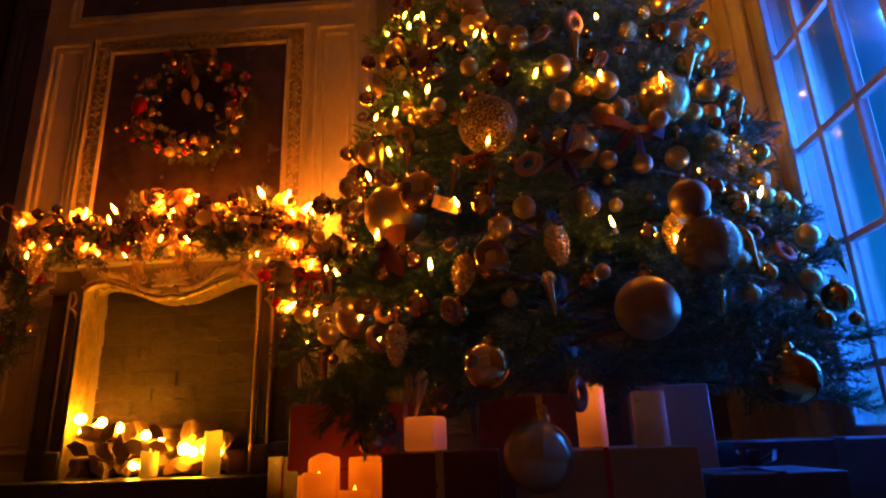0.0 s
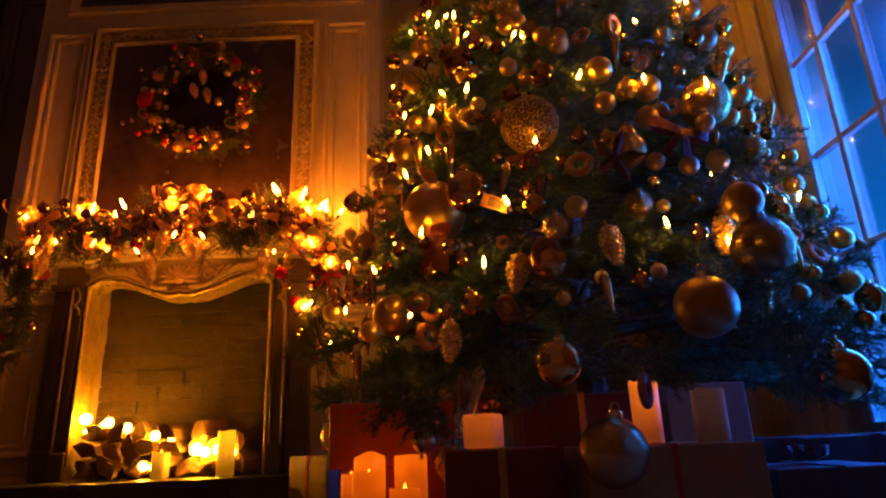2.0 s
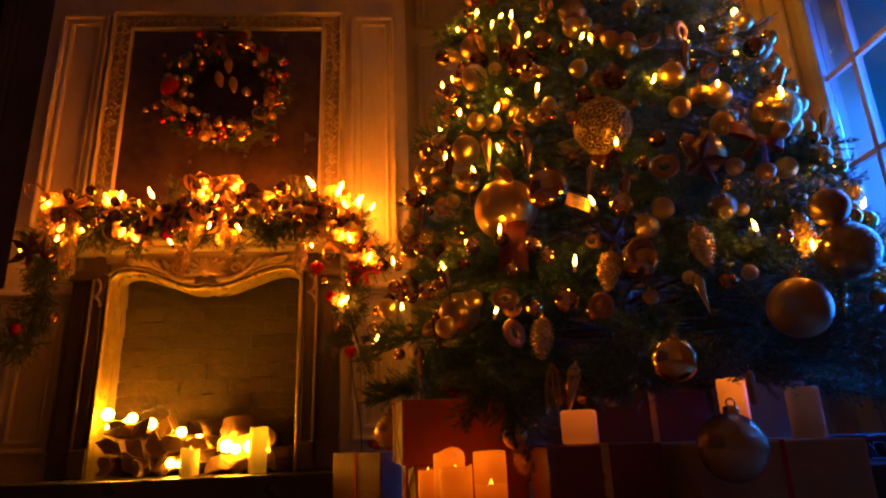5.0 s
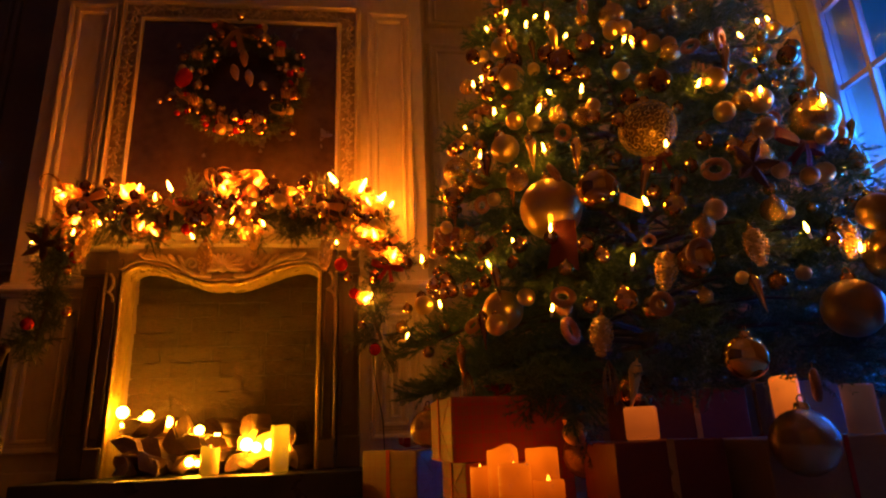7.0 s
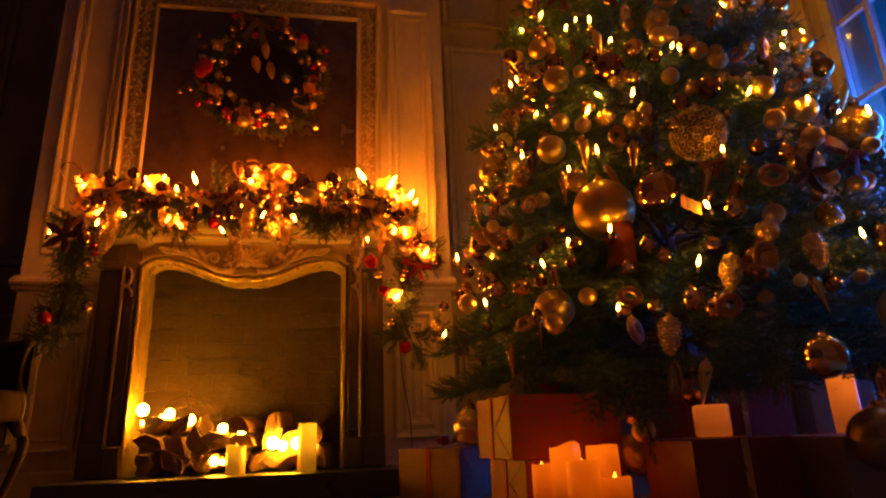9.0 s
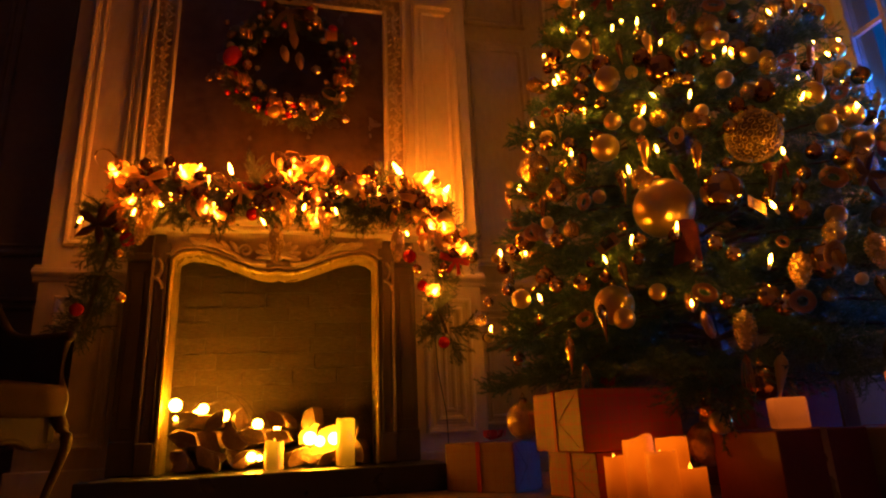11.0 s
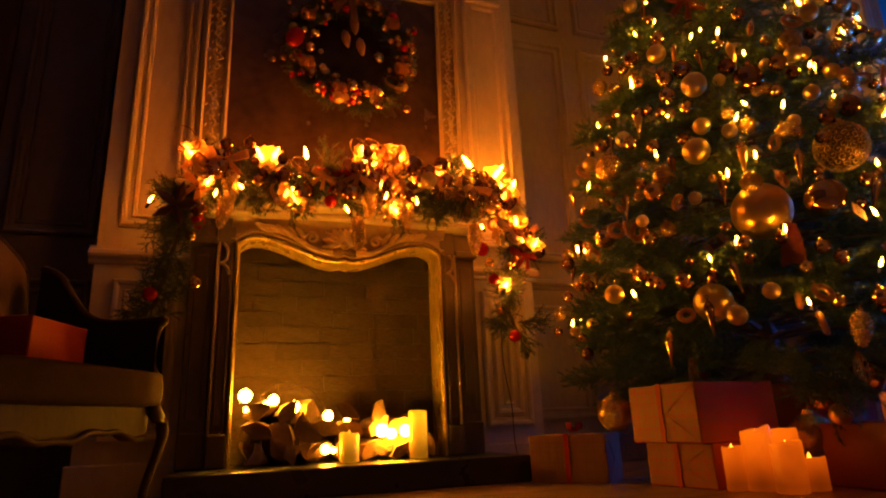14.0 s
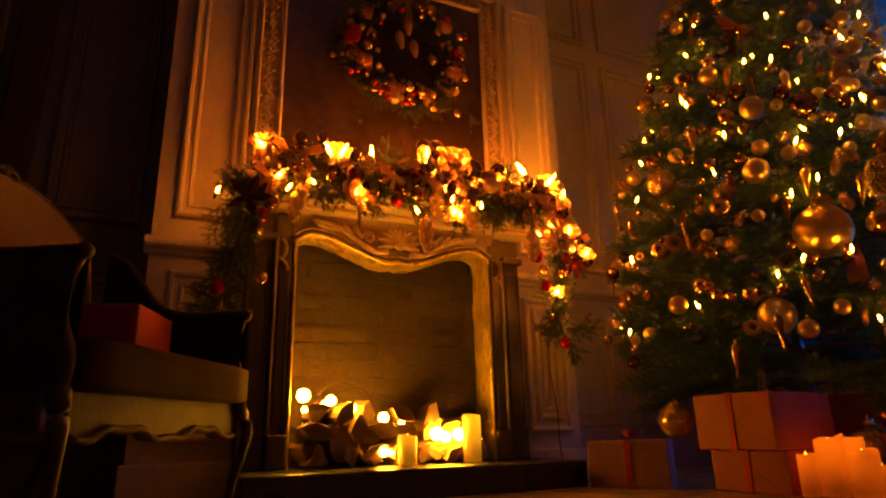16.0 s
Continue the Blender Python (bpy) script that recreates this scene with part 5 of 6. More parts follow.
GBULBS = [(-2.046, 1.213), (-1.802, 1.221), (-1.769, 1.227), (-1.674, 1.05), (-1.407, 1.258), (-1.283, 1.275), (-1.162, 1.208), (-1.332, 1.144), (-1.292, 1.05), (-0.939, 1.287), (-0.839, 1.249), (-0.791, 1.157), (-0.812, 1.039), (-0.708, 0.958), (-0.821, 0.758), (-1.999, 1.104), (-0.76, 1.2), (-1.38, 1.215), (-1.2, 1.225)]
for x, zz in GBULBS:
    flame_bulb(glights, Vector((x, 2.515, zz - 0.01)) - G0, 1.35 if x < -1.75 else 1.65, BULB)
for x, y, zz in ((-1.35, 2.42, 1.06), (-1.22, 2.42, 1.05), (-1.49, 2.42, 0.995), (-1.87, 2.46, 1.07), (-1.97, 2.46, 1.03), (-0.93, 2.45, 0.98)):
    flame_bulb(glights, Vector((x, y, zz)) - G0, 0.7, BULB)
flame_bulb(glights, Vector((-2.19, 2.59, 1.035)) - G0, 0.9, BULB)
flame_bulb(glights, Vector((-1.635, 2.54, 1.25)) - G0, 1.15, BULB)
# hidden bulbs added behind the greenery to brighten the wall above it
for i in range(16):
    p = GPATH[34 + 4 * i]
    flame_bulb(glights, Vector((p.x + R3.uniform(-0.03, 0.03), 2.69 + R3.uniform(-0.03, 0.03), 1.19 + R3.uniform(-0.02, 0.06))) - G0, 1.1, BULB)
for i in range(4):
    p = GPATH[R3.randrange(40, 90)]
    flame_bulb(glights, p - G0 + Vector((R3.uniform(-0.04, 0.04), R3.uniform(-0.05, 0.03), R3.uniform(-0.01, 0.08))), R3.uniform(0.55, 0.9), BULB)


def puff_mesh(seed):
    """A crumpled ball of sheer fabric."""
    bm = bmesh.new()
    bmesh.ops.create_icosphere(bm, subdivisions=3, radius=1)
    for v in bm.verts:
        n = noise.noise(v.co * 1.9 + Vector((seed, 0, 0))) * 0.55 + noise.noise(v.co * 4.5 + Vector((0, seed, 0))) * 0.3
        v.co *= 1 + n
    return bm


# organza puffs round the bulbs, also added to imitate their bloom
for i, (x, zz, r) in enumerate(((-2.03, 1.21, 0.045), (-1.78, 1.22, 0.04), (-1.66, 1.05, 0.035), (-1.41, 1.25, 0.05), (-1.29, 1.27, 0.048), (-1.16, 1.20, 0.05), (-1.33, 1.14, 0.04), (-1.29, 1.05, 0.035), (-0.85, 1.24, 0.04), (-0.79, 1.15, 0.05), (-0.81, 1.04, 0.042), (-0.71, 0.955, 0.04), (-0.82, 0.76, 0.024), (-2.0, 1.10, 0.035))):
    ob = tagged(new("organza_puff", unit("organza_puff%d" % (i % 4), lambda i=i: puff_mesh(i * 3.7), ORGANZA)), "sheer copper organza puff, also standing in for bulb bloom", "ribbon", "organza on the garland")
    ob.matrix_basis = pose(x, 2.505, zz, R3.uniform(0, 360), R3.uniform(0, 360), 0) @ Matrix.Diagonal((r * 1.25, r * 0.85, r * 1.05, 1))
for i, (x, zz) in enumerate(((-1.39, 1.265), (-1.275, 1.265), (-1.12, 1.19), (-1.30, 1.13), (-1.285, 1.03), (-1.72, 1.06), (-0.77, 1.02), (-0.70, 0.93), (-1.97, 1.14))):
    flame_bulb(glights, Vector((x, 2.465, zz - 0.01)) - G0, 0.95, BULB)
    ob = tagged(new("organza_puff", unit("organza_puff%d" % (i % 4), None, ORGANZA)), "sheer copper organza puff, also standing in for bulb bloom", "ribbon", "organza on the garland")
    ob.matrix_basis = pose(x, 2.45, zz, R3.uniform(0, 360), R3.uniform(0, 360), 0) @ Matrix.Diagonal((0.036, 0.022, 0.034, 1))

tagged(part("loose_cable", tube(smooth_path([(-0.79, 2.64, 0.62), (-0.775, 2.67, 0.45), (-0.745, 2.68, 0.28), (-0.735, 2.69, 0.12), (-0.70, 2.68, 0.006), (-0.64, 2.6, 0.005)], 30), 0.0022, 5), CORD), "thin dark cable hanging from the garland to the floor", "cable")

# ---- wreath ----
W0 = Vector((-1.42, 2.765, 1.90))
wreath = empty("wreath", W0, "fir wreath with gold and red baubles on the picture", "wreath")
part("hoop", torus(0.25, 0.02, 40, 6), BARK, wreath)
places = []
for i in range(480):
    a = R3.uniform(0, 2 * math.pi)
    dv = Vector((-math.sin(a), 0, math.cos(a))) * R3.choice((1, 1, 1, -1)) + Vector((math.cos(a), 0, math.sin(a))) * R3.uniform(-0.8, 0.9) + Vector((0, R3.uniform(-0.9, 0.1), 0))
    places.append((R3.randrange(5), aim((0.25 * math.cos(a), -0.01, 0.25 * math.sin(a)), dv, R3.uniform(0, 6), R3.uniform(0.5, 0.85))))
foliage("greenery", PINE, places, NEEDLE2, wreath, label="dark fir sprigs")
for i in range(120):
    a = -math.pi / 2 + (R3.random() ** 1.2) * math.pi * R3.choice((-1, 1))
    rad = 0.252 + R3.gauss(0, 0.05)
    k = R3.random()
    material, label = ((MIRRORGOLD, "small shiny gold bauble on the wreath") if k < 0.4 else (BRONZE, "small dark bronze bauble on the wreath") if k < 0.68 else (REDBALL, "small red bauble on the wreath") if k < 0.86 else (MATTEGOLD, "small satin gold bauble on the wreath"))
    bauble(W0.x + rad * math.cos(a), W0.y - R3.uniform(0.05, 0.1), W0.z + rad * math.sin(a), R3.choice((0.011, 0.014, 0.017, 0.02, 0.026)), material, label, "baubles on the wreath", "wreath_bauble")
for a in (-70, -105, -20, 150, 40, -150):
    ob = empty("dried_slices", W0 + Vector((0.24 * math.cos(math.radians(a)), -0.09, 0.24 * math.sin(math.radians(a)))), "bundle of dried fruit slices on the wreath", "dried fruit", "dried fruit on the wreath")
    for j in range(4):
        piece("slice", unit("slice", lambda: lathe([(0.018, -0.003), (0.027, -0.001), (0.027, 0.002), (0.017, 0.003)], 12), DRIED), ob).matrix_basis = pose(-0.02 + 0.013 * j, 0, 0, 0, 75, 15)
for x, zz in ((-0.05, 0.05), (0.02, 0.02), (-0.01, 0.13)):
    ob = tagged(part("pod_ornament", lathe([(0.003, 0.045), (0.016, 0.03), (0.022, 0.005), (0.014, -0.03), (0.003, -0.05)], 10), GINGER, smooth=True, loc=pose(W0.x + x + 0.02, W0.y - 0.06, W0.z + zz, 0, R3.uniform(-14, 14), 0)), "pale leaf-shaped pod hanging in the wreath", "christmas ornament", "pods in the wreath")
bow("ribbon_bow", pose(W0.x - 0.02, W0.y - 0.09, W0.z + 0.26, 0, 12, 0), 0.12, GINGER, "dull brown bow on top of the wreath")
for i, (dx, dz, r) in enumerate(((0.17, 0.19, 0.04), (-0.19, 0.16, 0.035), (0.25, -0.02, 0.04), (0.2, -0.17, 0.045), (-0.24, -0.1, 0.035), (0.05, 0.27, 0.035))):
    ribbon_curl(pose(W0.x + dx, W0.y - 0.08, W0.z + dz), r, 1.8, 0.016, 40 + i, "dull gold ribbon curled on the wreath", "ribbon curls on the wreath")
tagged(part("red_bird_ornament", ball(1, 14, 10, Matrix.Diagonal((0.042, 0.03, 0.056, 1))), REDBALL, smooth=True, loc=pose(W0.x - 0.26, W0.y - 0.08, W0.z + 0.0, 0, 20, 0)), "round red ornament on the wreath", "christmas ornament")

# ---- firewood, bulbs and candles on the hearth ----
HZ = 0.096


def log_mesh(seed):
    rr = random.Random(seed)
    n = 9
    arc = rr.uniform(110, 200)
    sec = [(0.0, -0.028)]
    for i in range(n):
        a = math.radians(90 - arc / 2 + arc * i / (n - 1))
        rr_ = 0.062 * rr.uniform(0.92, 1.06)
        sec.append((rr_ * math.cos(a), rr_ * math.sin(a) - 0.028))
    bm = bmesh.new()
    rings = []
    for k in range(5):
        yy = -0.1 + 0.2 * k / 4
        rings.append([bm.verts.new((x * (1 + 0.05 * math.sin(k + x * 90)), yy + (0.006 * math.sin(x * 120) if k in (0, 4) else 0), zz)) for x, zz in sec])
    for a, b in zip(rings, rings[1:]):
        for i in range(len(sec)):
            j = (i + 1) % len(sec)
            bm.faces.new((a[i], a[j], b[j], b[i]))
    bm.faces.new(rings[0])
    bm.faces.new(rings[-1][::-1])
    bmesh.ops.recalc_face_normals(bm, faces=bm.faces)
    return bm


LOGS = [unit("log%d" % k, lambda k=k: log_mesh(k), LOGWOOD, False) for k in range(5)]
R4 = random.Random(21)
spots = []
for row, (n, zz, x0, x1) in enumerate(((9, 0.046, -1.81, -1.06), (8, 0.118, -1.80, -1.10), (3, 0.185, -1.78, -1.54), (2, 0.178, -1.46, -1.24))):
    for i in range(n):
        x = x0 + (x1 - x0) * (i + 0.5) / n + R4.uniform(-0.012, 0.012)
        spots.append((x, 2.825 + R4.uniform(-0.02, 0.015), HZ + zz + R4.uniform(-0.006, 0.008)))
for x, y, zz in spots:
    ob = new("firewood_log", R4.choice(LOGS))
    ob.matrix_basis = pose(x, y, zz, 0, R4.uniform(0, 360), R4.uniform(-16, 16)) @ Matrix.Scale(R4.uniform(0.95, 1.15), 4)
    tagged(ob, "split firewood log stacked on the hearth", "firewood", "logs on the hearth")
for x in (-1.77, -1.66, -1.555, -1.315, -1.235):
    ob = new("firewood_log", R4.choice(LOGS))
    ob.matrix_basis = pose(x, 2.765 + R4.uniform(-0.015, 0.02), HZ + 0.036, R4.uniform(-6, 6), R4.uniform(0, 360), R4.uniform(-14, 14)) @ Matrix.Scale(R4.uniform(0.6, 0.78), 4)
    tagged(ob, "split firewood log stacked on the hearth", "firewood", "logs on the hearth")
hl = empty("hearth_light_string", (HC, 2.76, HZ), "string of round glowing bulbs among the logs", "string lights")
for x, zz, r in ((-1.817, 0.351, 0.026), (-1.737, 0.319, 0.014), (-1.713, 0.333, 0.021), (-1.635, 0.306, 0.024), (-1.504, 0.268, 0.021), (-1.52, 0.146, 0.02), (-1.49, 0.14, 0.012), (-1.30, 0.205, 0.027), (-1.262, 0.192, 0.022), (-1.205, 0.200, 0.025), (-1.145, 0.186, 0.017), (-1.43, 0.25, 0.013), (-1.81, 0.30, 0.012)):
    piece("bulb", unit("roundbulb", lambda: ball(1, 12, 8), HEARTHBULB), hl).matrix_basis = Matrix.Translation((x - HC, -0.05 if zz < 0.21 else -0.005, zz - HZ)) @ Matrix.Scale(r * 0.95, 4)
for loop in (((-1.2, 0.16), (-1.19, 0.3), (-1.12, 0.355), (-1.06, 0.31), (-1.04, 0.15)), ((-1.16, 0.16), (-1.13, 0.27), (-1.08, 0.28), (-1.06, 0.16)), ((-1.79, 0.2), (-1.74, 0.37), (-1.64, 0.40), (-1.56, 0.33), (-1.5, 0.2)), ((-1.83, 0.2), (-1.78, 0.31), (-1.68, 0.36), (-1.58, 0.38), (-1.5, 0.28))):
    part("cable", tube([Vector((p.x - HC, p.y - 2.76, p.z - HZ)) for p in smooth_path([(x, 2.80, zz) for x, zz in loop], 22)], 0.0015, 5), BARK, hl)


def candle_mesh(r, h, wave, seed):
    """A pillar candle with an uneven melted rim and a hollow."""
    rr = random.Random(seed)
    seg = 28
    bm = bmesh.new()
    ph = [rr.uniform(0, 6.28) for _ in range(3)]
    prof = [(0.95, 0, 0), (1, 0.01, 0), (1, 0.5, 0), (1.0, 0.93, 0.6), (0.97, 1, 1), (0.9, 0.995, 1), (0.84, 0.9, 0.8), (0.4, 0.84, 0.1), (0.04, 0.83, 0)]
    rings = []
    for pr, pz, pw in prof:
        ring = []
        for i in range(seg):
            a = 2 * math.pi * i / seg
            w = wave * (math.sin(a + ph[0]) + 0.6 * math.sin(2 * a + ph[1]) + 0.5 * math.sin(3 * a + ph[2])) * pw
            k = 1 + 0.012 * math.sin(5 * a + ph[1])
            ring.append(bm.verts.new((r * pr * k * math.cos(a), r * pr * k * math.sin(a), h * pz + w)))
        rings.append(ring)
    for a, b in zip(rings, rings[1:]):
        for i in range(seg):
            bm.faces.new((a[i], a[(i + 1) % seg], b[(i + 1) % seg], b[i]))
    bm.faces.new(rings[0][::-1])
    bm.faces.new(rings[-1])
    return bm


def candle(x, y, z0, r, h, material, label, wave=0.003, flame=True, tilt=0.0, group=""):
    ob = empty("pillar_candle", pose(x, y, z0, 0, tilt, R4.uniform(0, 360) if not tilt else 0), label, "candle", group)
    part("wax", candle_mesh(r, h, wave, int(x * 1000)), material, ob, smooth=True)
    part("wick", tube([(0, 0, h * 0.83), (0.001, 0, h * 0.83 + 0.012)], 0.0012, 5), CORD, ob)
    if flame:
        part("led_flame", lathe([(0.002, h * 0.83 + 0.004), (0.006, h * 0.83 + 0.01), (0.005, h * 0.83 + 0.018), (0.001, h * 0.83 + 0.028)], 8), FLAME, ob, "glowing flame tip")
    return ob


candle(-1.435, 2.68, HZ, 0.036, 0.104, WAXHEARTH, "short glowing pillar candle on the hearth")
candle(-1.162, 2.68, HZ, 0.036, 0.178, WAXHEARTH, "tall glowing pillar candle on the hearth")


# ---- presents ----
def present(name, at, w, d, h, paper, ribbon, label, topbow=True, bands=((0, 1), (1, 1)), width=0.018, flaps=True):
    """A wrapped box standing on z = 0, front towards -y: paper, folded ends, ribbon bands and a bow."""
    ob = empty(name, at, label, "present", "presents under the tree")
    bm = bx(-w / 2, w / 2, -d / 2, d / 2, 0, h, 0.004, 2)
    part("wrapped_box", bm, paper, ob)
    if flaps:
        for s in (-1, 1):
            bm = bmesh.new()
            x = s * (w / 2 + 0.0015)
            for tri in (((-d / 2 + 0.006, 0.006), (d / 2 - 0.006, 0.006), (0.0, h * 0.55)), ((-d / 2 + 0.006, h - 0.006), (d / 2 - 0.006, h - 0.006), (0.0, h * 0.42))):
                vs = [bm.verts.new((x, yy, zz)) for yy, zz in tri]
                bm.faces.new(vs)
            g = bmesh.ops.extrude_face_region(bm, geom=bm.faces[:])
            for v in g["geom"]:
                if isinstance(v, bmesh.types.BMVert):
                    v.co.x += s * 0.0015
            bmesh.ops.recalc_face_normals(bm, faces=bm.faces)
            part("folded_end", bm, paper, ob)
    t = 0.0022
    for axis, on in bands:
        if not on:
            continue
        bm = bmesh.new()
        if axis == 0:
            lo, hi = -width / 2 + 0.1 * w * 0, width / 2
            box(bm, lo, hi, -d / 2 - t - 0.0008, -d / 2 - 0.0008, 0, h + t)
            box(bm, lo, hi, d / 2 + 0.0008, d / 2 + t + 0.0008, 0, h + t)
            box(bm, lo, hi, -d / 2, d / 2, h + 0.0008, h + t + 0.0008)
        else:
            box(bm, -w / 2 - t - 0.0052, -w / 2 - 0.0052, -width / 2, width / 2, 0, h + t)
            box(bm, w / 2 + 0.0052, w / 2 + t + 0.0052, -width / 2, width / 2, 0, h + t)
            box(bm, -w / 2, w / 2, -width / 2, width / 2, h + 0.001, h + t + 0.001)
        part("ribbon", bm, ribbon, ob)
    if topbow:
        for k in range(6):
            a = 60 * k + 15
            bm = bmesh.new()
            prev = None
            for j in range(9):
                q = j / 8
                cx, cz = 0.055 * math.sin(math.pi * q) * (0.75 + 0.25 * math.cos(k)), 0.004 + 0.034 * (q if q < 0.5 else 1 - (q - 0.5) * 1.7)
                row = (bm.verts.new((cx, -0.011, cz)), bm.verts.new((cx, 0.011, cz)))
                if prev:
                    bm.faces.new((prev[0], prev[1], row[1], row[0]))
                prev = row
            thicken(bm, 0.001)
            part("bow_loop", bm, ribbon, ob, smooth=True, loc=pose(0, 0, h + 0.003, 0, 0, a))
    return ob


def on_corner(x, y, z, yaw, w, d):
    """The pose of a box whose near left corner stands at (x, y)."""
    return pose(x, y, z, 0, 0, yaw) @ Matrix.Translation((w / 2, d / 2, 0))


present("present", on_corner(-0.525, 1.80, 0.0, 9, 0.33, 0.26), 0.33, 0.26, 0.132, PLAID, RIBBON, "red plaid present with folded paper ends, bottom of a stack", False, ((1, 1),))
present("present", on_corner(-0.56, 1.80, 0.1325, 7, 0.36, 0.28), 0.36, 0.28, 0.18, PLAID, RIBBON, "red plaid present with ribbon, top of a stack", True, ((0, 0), (1, 1)))
present("present", pose(-0.735, 2.30, 0, 0, 0, -49.6) @ Matrix.Translation((0.012, 0.09, 0)), 0.285, 0.19, 0.165, GOLDPAPER, RIBBON, "kraft-gold present with red ribbon and bow", True, ((0, 1), (1, 0)))
present("present", on_corner(-0.232, 1.425, 0, -2, 0.26, 0.26), 0.26, 0.26, 0.176, DARKRED, GOLDRIB, "dark red present with gold ribbon, candle on top", False, ((0, 1), (1, 0)), flaps=False)
present("present", on_corner(0.06, 1.31, 0, -2, 0.36, 0.33), 0.36, 0.33, 0.172, KRAFT, RIBBON, "brown paper present carrying tall candles", False, ((0, 1), (1, 0)), 0.01, False)
present("present", pose(0.515, 1.845, 0.0, 0, 0, -4), 0.22, 0.14, 0.325, BLUEPAPER, GOLDRIB, "tall pale wrapped present with ribbon", False, ((0, 0), (1, 1)))
present("present", on_corner(0.455, 1.34, 0, -1, 0.26, 0.24), 0.26, 0.24, 0.115, NAVYPAPER, NAVYPAPER, "low dark present with a dark ribbon bow", True, ((0, 1), (1, 0)))
present("present", on_corner(0.66, 1.62, 0, 0, 0.40, 0.28), 0.40, 0.28, 0.170, NAVYPAPER, NAVYPAPER, "large dark blue present by the window", False, ((0, 1), (1, 0)), 0.03, False)
present("present", on_corner(-0.01, 1.76, 0, 2, 0.33, 0.26), 0.33, 0.26, 0.31, DARKRED, GOLDRIB, "dark red present far under the tree", False, ((0, 1), (1, 0)))

CG = "candles by the presents"
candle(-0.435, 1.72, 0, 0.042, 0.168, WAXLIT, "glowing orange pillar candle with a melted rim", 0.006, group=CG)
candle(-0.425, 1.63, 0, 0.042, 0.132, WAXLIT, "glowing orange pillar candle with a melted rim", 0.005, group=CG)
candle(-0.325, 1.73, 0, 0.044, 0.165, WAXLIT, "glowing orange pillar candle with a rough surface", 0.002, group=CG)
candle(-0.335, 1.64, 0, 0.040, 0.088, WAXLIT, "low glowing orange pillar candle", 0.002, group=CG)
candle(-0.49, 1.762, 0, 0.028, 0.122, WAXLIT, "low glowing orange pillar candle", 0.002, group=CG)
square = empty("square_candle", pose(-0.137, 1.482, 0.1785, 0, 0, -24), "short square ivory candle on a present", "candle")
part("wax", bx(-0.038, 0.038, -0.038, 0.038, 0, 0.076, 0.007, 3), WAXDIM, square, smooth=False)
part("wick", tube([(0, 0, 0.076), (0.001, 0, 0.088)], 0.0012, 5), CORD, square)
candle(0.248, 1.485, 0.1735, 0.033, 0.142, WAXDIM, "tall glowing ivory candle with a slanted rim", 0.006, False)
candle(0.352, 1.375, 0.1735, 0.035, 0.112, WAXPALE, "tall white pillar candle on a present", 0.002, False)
bauble(-0.198, 1.735, 0.142, 0.064, GLITCHAMP, "frosted champagne bauble resting by the candles", "baubles on the floor")
bauble(-0.595, 2.165, 0.232, 0.063, GLITGOLD, "gold glitter bauble by the presents", "baubles on the floor")
bauble(-0.26, 1.62, 0.245, 0.036, BRONZE, "bronze bauble hanging low on the tree")
bauble(-0.09, 1.60, 0.30, 0.05, BRONZE, "bronze bauble hanging low on the tree")
bauble(-0.28, 1.56, 0.20, 0.03, MATTEGOLD, "satin gold bauble hanging low on the tree")

# ---- armchair ----
chair = empty("armchair", pose(-2.29, 2.06, 0, 0, 0, 57.2), "carved wooden armchair with beige upholstery", "armchair")
HW, DP = 0.355, 0.55


def pad(x0, x1, y0, y1, z0, z1, soft, bulge=0.0, seg=4):
    bm = bmesh.new()
    bmesh.ops.create_cube(bm, size=1)
    bmesh.ops.subdivide_edges(bm, edges=bm.edges[:], cuts=7, use_grid_fill=True)
    for v in bm.verts:
        u = Vector((v.co.x * 2, v.co.y * 2, v.co.z * 2))
        c = Vector((x0 + x1, y0 + y1, z0 + z1)) / 2
        h = Vector((x1 - x0, y1 - y0, z1 - z0)) / 2
        p = Vector((u.x * h.x, u.y * h.y, u.z * h.z))
        inner = Vector([max(-(h[i] - soft), min(h[i] - soft, p[i])) for i in range(3)])
        dd = p - inner
        if dd.length > 1e-6:
            p = inner + dd.normalized() * min(soft, dd.length)
        p.z += bulge * (1 - u.x ** 2) * (1 - u.y ** 2) * (1 if u.z > 0 else 0)
        v.co = c + p
    return bm


part("seat_cushion", pad(-HW + 0.015, HW - 0.002, -0.04, DP - 0.08, 0.298, 0.408, 0.022, 0.014), UPHOL, chair, "thick beige seat cushion, shade put into its colour", smooth=True)
bm = bmesh.new()
N = 40
lo, hi, lob = [], [], []
for i in range(N + 1):
    u = -1 + 2 * i / N
    zz = 0.218 - 0.012 * math.cos(u * math.pi * 2.0) + 0.005 * math.cos(u * 18.8)
    lo.append(bm.verts.new((u * (HW - 0.03), -0.004, zz)))
    hi.append(bm.verts.new((u * (HW - 0.03), 0.0, 0.30)))
    lob.append(bm.verts.new((u * (HW - 0.03), 0.03, zz)))
for i in range(N):
    bm.faces.new((lo[i], lo[i + 1], hi[i + 1], hi[i]))
    bm.faces.new((lob[i], lob[i + 1], lo[i + 1], lo[i]))
part("front_apron", bm, CHAIRWOOD, chair, "wavy carved front rail")
part("apron_edge", tube([(-(HW - 0.03) + 2 * (HW - 0.03) * i / 40, -0.008, 0.222 - 0.012 * math.cos((-1 + i / 20) * math.pi * 2.0) + 0.005 * math.cos((-1 + i / 20) * 18.8)) for i in range(41)], 0.009, 6), CHAIRWOOD, chair, smooth=True)
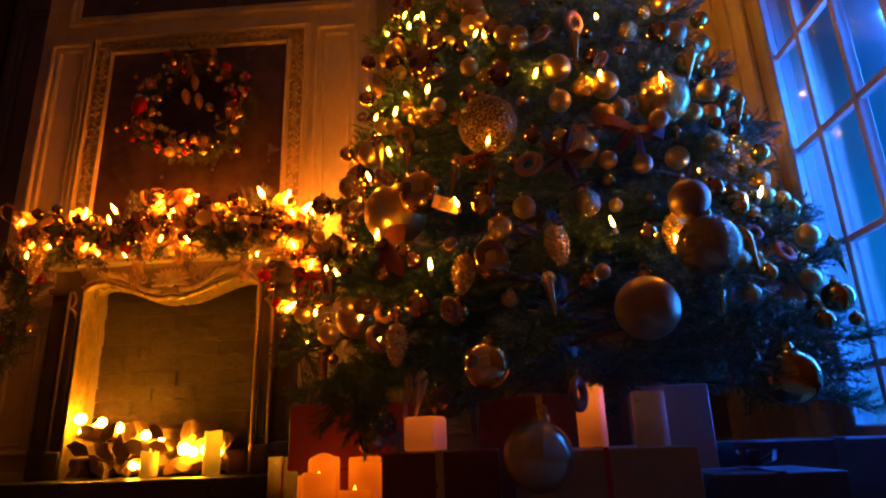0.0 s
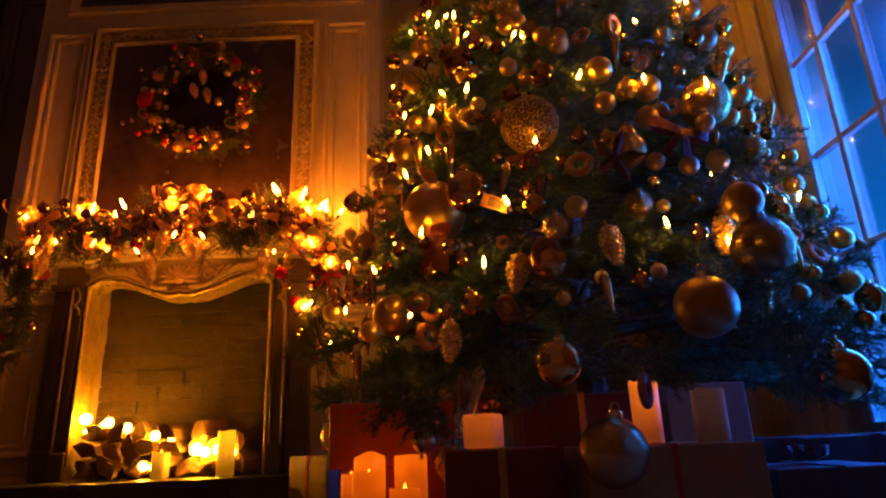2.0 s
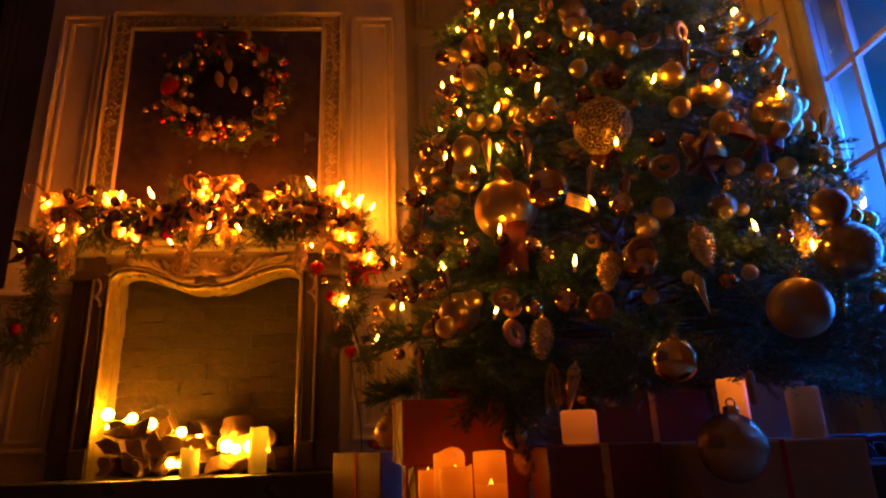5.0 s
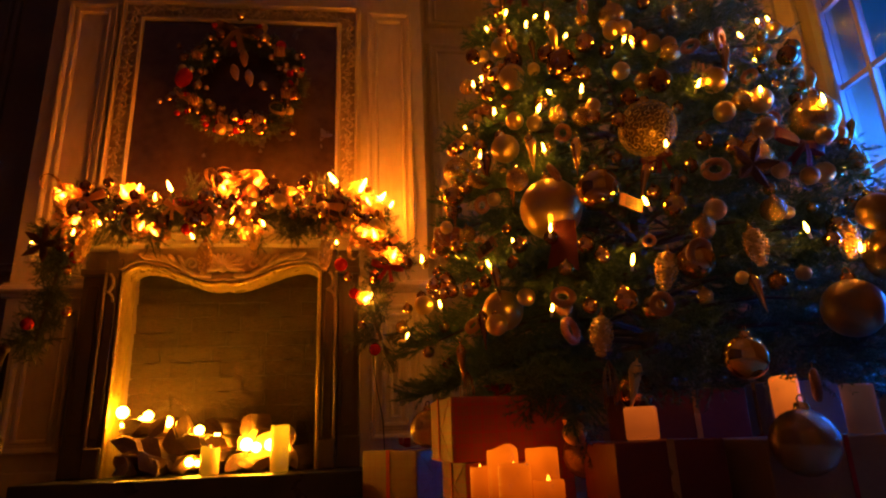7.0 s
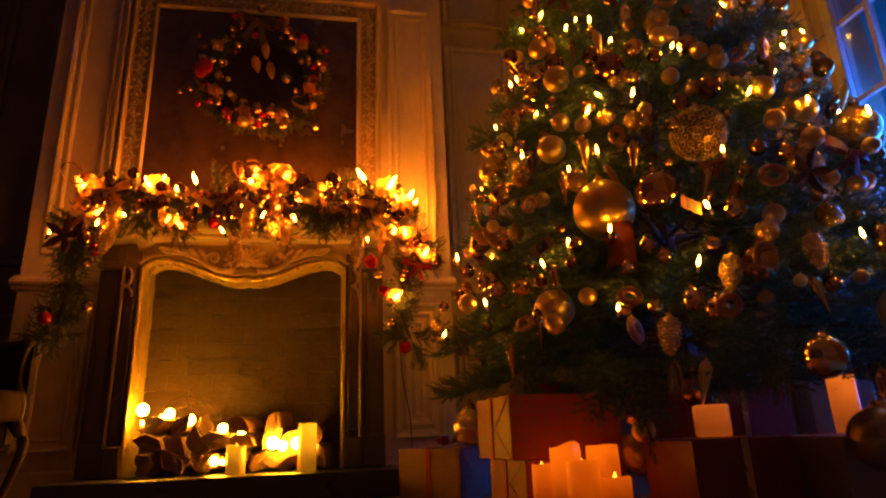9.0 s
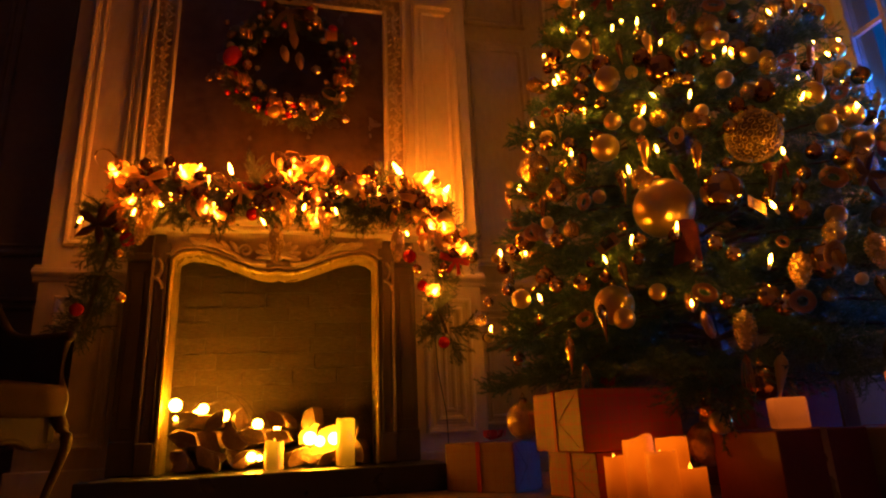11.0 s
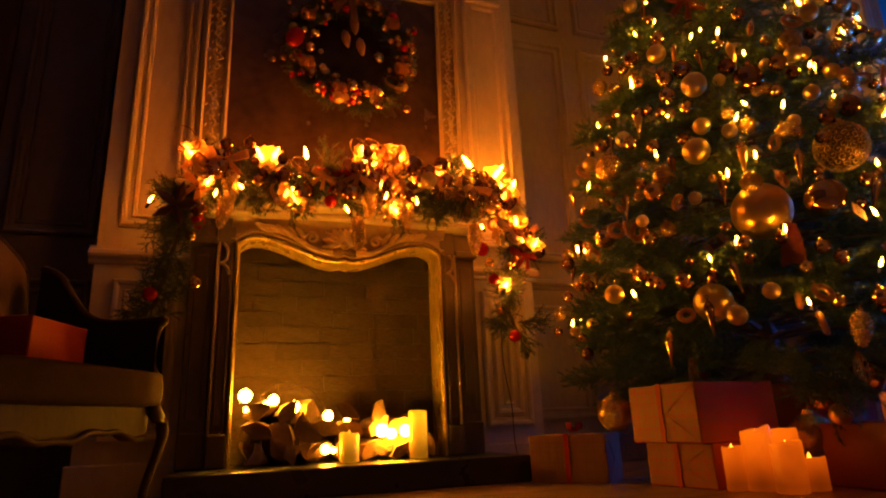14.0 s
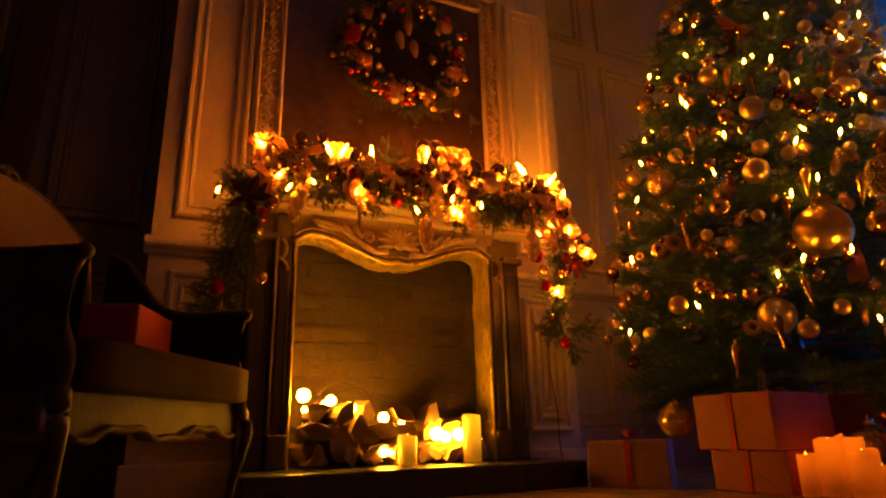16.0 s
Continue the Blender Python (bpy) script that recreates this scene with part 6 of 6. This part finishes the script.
for s in (-1, 1):
    part("side_rail", bx(s * HW - 0.016, s * HW + 0.016, 0.02, DP, 0.225, 0.30, 0.006), CHAIRWOOD, chair)
    # cabriole front leg that runs up into the arm post
    part("front_leg", tube(smooth_path([(s * (HW - 0.002), -0.03, 0.012), (s * (HW - 0.012), 0.0, 0.05), (s * (HW + 0.012), -0.02, 0.17), (s * (HW + 0.02), -0.026, 0.235), (s * HW, 0.0, 0.30)], 16), 0.015, 8, None, lambda q: 0.75 + 0.75 * q * q), CHAIRWOOD, chair, smooth=True)
    part("arm_post", tube(smooth_path([(s * HW, 0.0, 0.29), (s * (HW + 0.004), -0.012, 0.36), (s * HW, 0.02, 0.44), (s * HW, 0.012, 0.52), (s * HW, -0.006, 0.563)], 16), 0.014, 8), CHAIRWOOD, chair, smooth=True)
    part("arm_scroll", ball(0.018, 12, 8, Matrix.Translation((s * HW, -0.01, 0.563))), CHAIRWOOD, chair, smooth=True)
    top = smooth_path([(s * HW, -0.008, 0.566), (s * HW, 0.09, 0.568), (s * HW, 0.19, 0.572), (s * HW, 0.27, 0.598), (s * HW, 0.34, 0.67), (s * HW, 0.40, 0.745), (s * (HW - 0.01), 0.46, 0.775)], 22)
    part("arm_rail", tube(top, 0.015, 8, None, None, 0.8), CHAIRWOOD, chair, smooth=True)
    bm = bmesh.new()
    for off in (-0.018, 0.018):
        rows = [(bm.verts.new((s * HW + off, p.y, 0.295)), bm.verts.new((s * HW + off, p.y, p.z - 0.008))) for p in top]
        for a, b in zip(rows, rows[1:]):
            bm.faces.new((a[0], b[0], b[1], a[1]))
    bmesh.ops.recalc_face_normals(bm, faces=bm.faces)
    part("arm_panel", bm, DARKUP, chair, "dark upholstered side panel")
    part("back_leg", tube(smooth_path([(s * (HW - 0.03), DP + 0.07, 0.01), (s * (HW - 0.02), DP + 0.02, 0.16), (s * (HW - 0.02), DP, 0.30)], 8), 0.02, 6), CHAIRWOOD, chair, smooth=True)
# arched backrest, leaning back
outline = [(-HW + 0.01, 0.30)] + [(-HW + 0.01, 0.5), (-HW + 0.0, 0.72)]
outline += [(-(HW - 0.0) * math.cos(a) , 0.76 + 0.165 * math.sin(a) ** 1.4) for a in [math.pi * k / 24 for k in range(1, 24)]]
outline += [(HW, 0.72), (HW - 0.01, 0.5), (HW - 0.01, 0.30)]


def back_y(zz, dy=0.0):
    return 0.45 + 0.16 * (zz - 0.3) + dy


for nm, dy0, dy1, material, label in (("backrest", 0.0, 0.03, BACKUP, "beige padded back"), ("back_cover", 0.032, 0.07, DARKUP, "dark cloth behind the back")):
    bm = bmesh.new()
    f = [bm.verts.new((x * 0.97, back_y(zz, dy0), zz - 0.008)) for x, zz in outline]
    b = [bm.verts.new((x, back_y(zz, dy1), zz)) for x, zz in outline]
    c = bm.verts.new((0, back_y(0.6, dy0 - (0.035 if nm == "backrest" else 0)), 0.6))
    for i in range(len(f)):
        j = (i + 1) % len(f)
        bm.faces.new((f[i], f[j], c))
        bm.faces.new((f[j], f[i], b[i], b[j]))
    bm.faces.new(b)
    bmesh.ops.recalc_face_normals(bm, faces=bm.faces)
    part(nm, bm, material, chair, label, smooth=False)
part("crest_rail", tube([(x, back_y(zz, 0.03), zz + 0.004) for x, zz in outline[1:-1]], 0.019, 8, None, None, 0.9), CHAIRWOOD, chair, "arched carved crest rail", smooth=True)
bm = bmesh.new()
for s in (-1, 1):
    tube([(s * (0.012 + 0.03 * math.sin(t * 0.8)), back_y(0.93, 0.0), 0.925 + 0.012 * math.cos(t)) for t in [k * 0.4 for k in range(10)]], 0.008, 6, bm, lambda q: 1.2 - 0.8 * q)
bmesh.ops.create_icosphere(bm, subdivisions=2, radius=1, matrix=Matrix.Translation((0, back_y(0.93), 0.935)) @ Matrix.Diagonal((0.018, 0.012, 0.02, 1)))
part("crest_carving", bm, CHAIRWOOD, chair, "carved flower on the crest", smooth=True)
present("red_gift_box", pose(-2.457, 2.266, 0.418, 0, 0, -18.8), 0.26, 0.26, 0.115, REDPAPER, RIBBON, "plain red gift box on the armchair seat", False, ((0, 0),), flaps=False)

# ---- bricks and floor planks ----
def brick_mesh(seed):
    rr = random.Random(seed)
    bm = bx(-0.5, 0.5, -0.5, 0.5, -0.5, 0.5)
    bmesh.ops.subdivide_edges(bm, edges=[e for e in bm.edges if abs(e.verts[0].co.x - e.verts[1].co.x) > 0.5], cuts=3)
    bmesh.ops.subdivide_edges(bm, edges=[e for e in bm.edges if abs(e.verts[0].co.z - e.verts[1].co.z) > 0.5], cuts=1)
    for v in bm.verts:
        v.co += Vector((rr.uniform(-0.012, 0.012), rr.uniform(-0.17, 0.17), rr.uniform(-0.06, 0.06)))
    return bm


BR = [unit("brick%d" % k, lambda k=k: brick_mesh(k), BRICK, False) for k in range(5)]
R5 = random.Random(2)
bw, bh = 0.205, 0.068
for row in range(13):
    zz = HZ + bh * (row + 0.5)
    x = FX0 - (bw / 2 if row % 2 else 0) - R5.uniform(0, 0.03)
    while x < FX1:
        w = bw * R5.uniform(0.86, 1.12)
        a, b = max(x + 0.0018, FX0 + 0.001), min(x + w - 0.0018, FX1 - 0.001)
        if b - a > 0.03:
            ob = piece("brick", R5.choice(BR), firebox)
            ob.matrix_basis = Matrix.Translation(((a + b) / 2, 2.94 + R5.uniform(-0.006, 0.006), zz)) @ Matrix.Diagonal((b - a, 0.032, bh - 0.003, 1))
        x += w
PL = unit("plank", lambda: bx(-0.5, 0.5, -0.5, 0.5, -0.5, 0.5, 0.004), FLOORW, False)
for row in range(40):
    x = -4.1 + R5.uniform(0, 0.9)
    x0 = -4.0
    while x0 < WX:
        x1 = min(x, WX)
        if x1 - x0 > 0.02:
            ob = piece("plank", PL, floor)
            ob.matrix_basis = Matrix.Translation(((x0 + x1) / 2, -2.38 + 0.137 * (row + 0.5), -0.006 + R5.uniform(-0.0006, 0.0004))) @ Matrix.Diagonal((x1 - x0 - 0.002, 0.135, 0.012, 1))
        x0, x = x1, x1 + R5.uniform(0.9, 1.5)
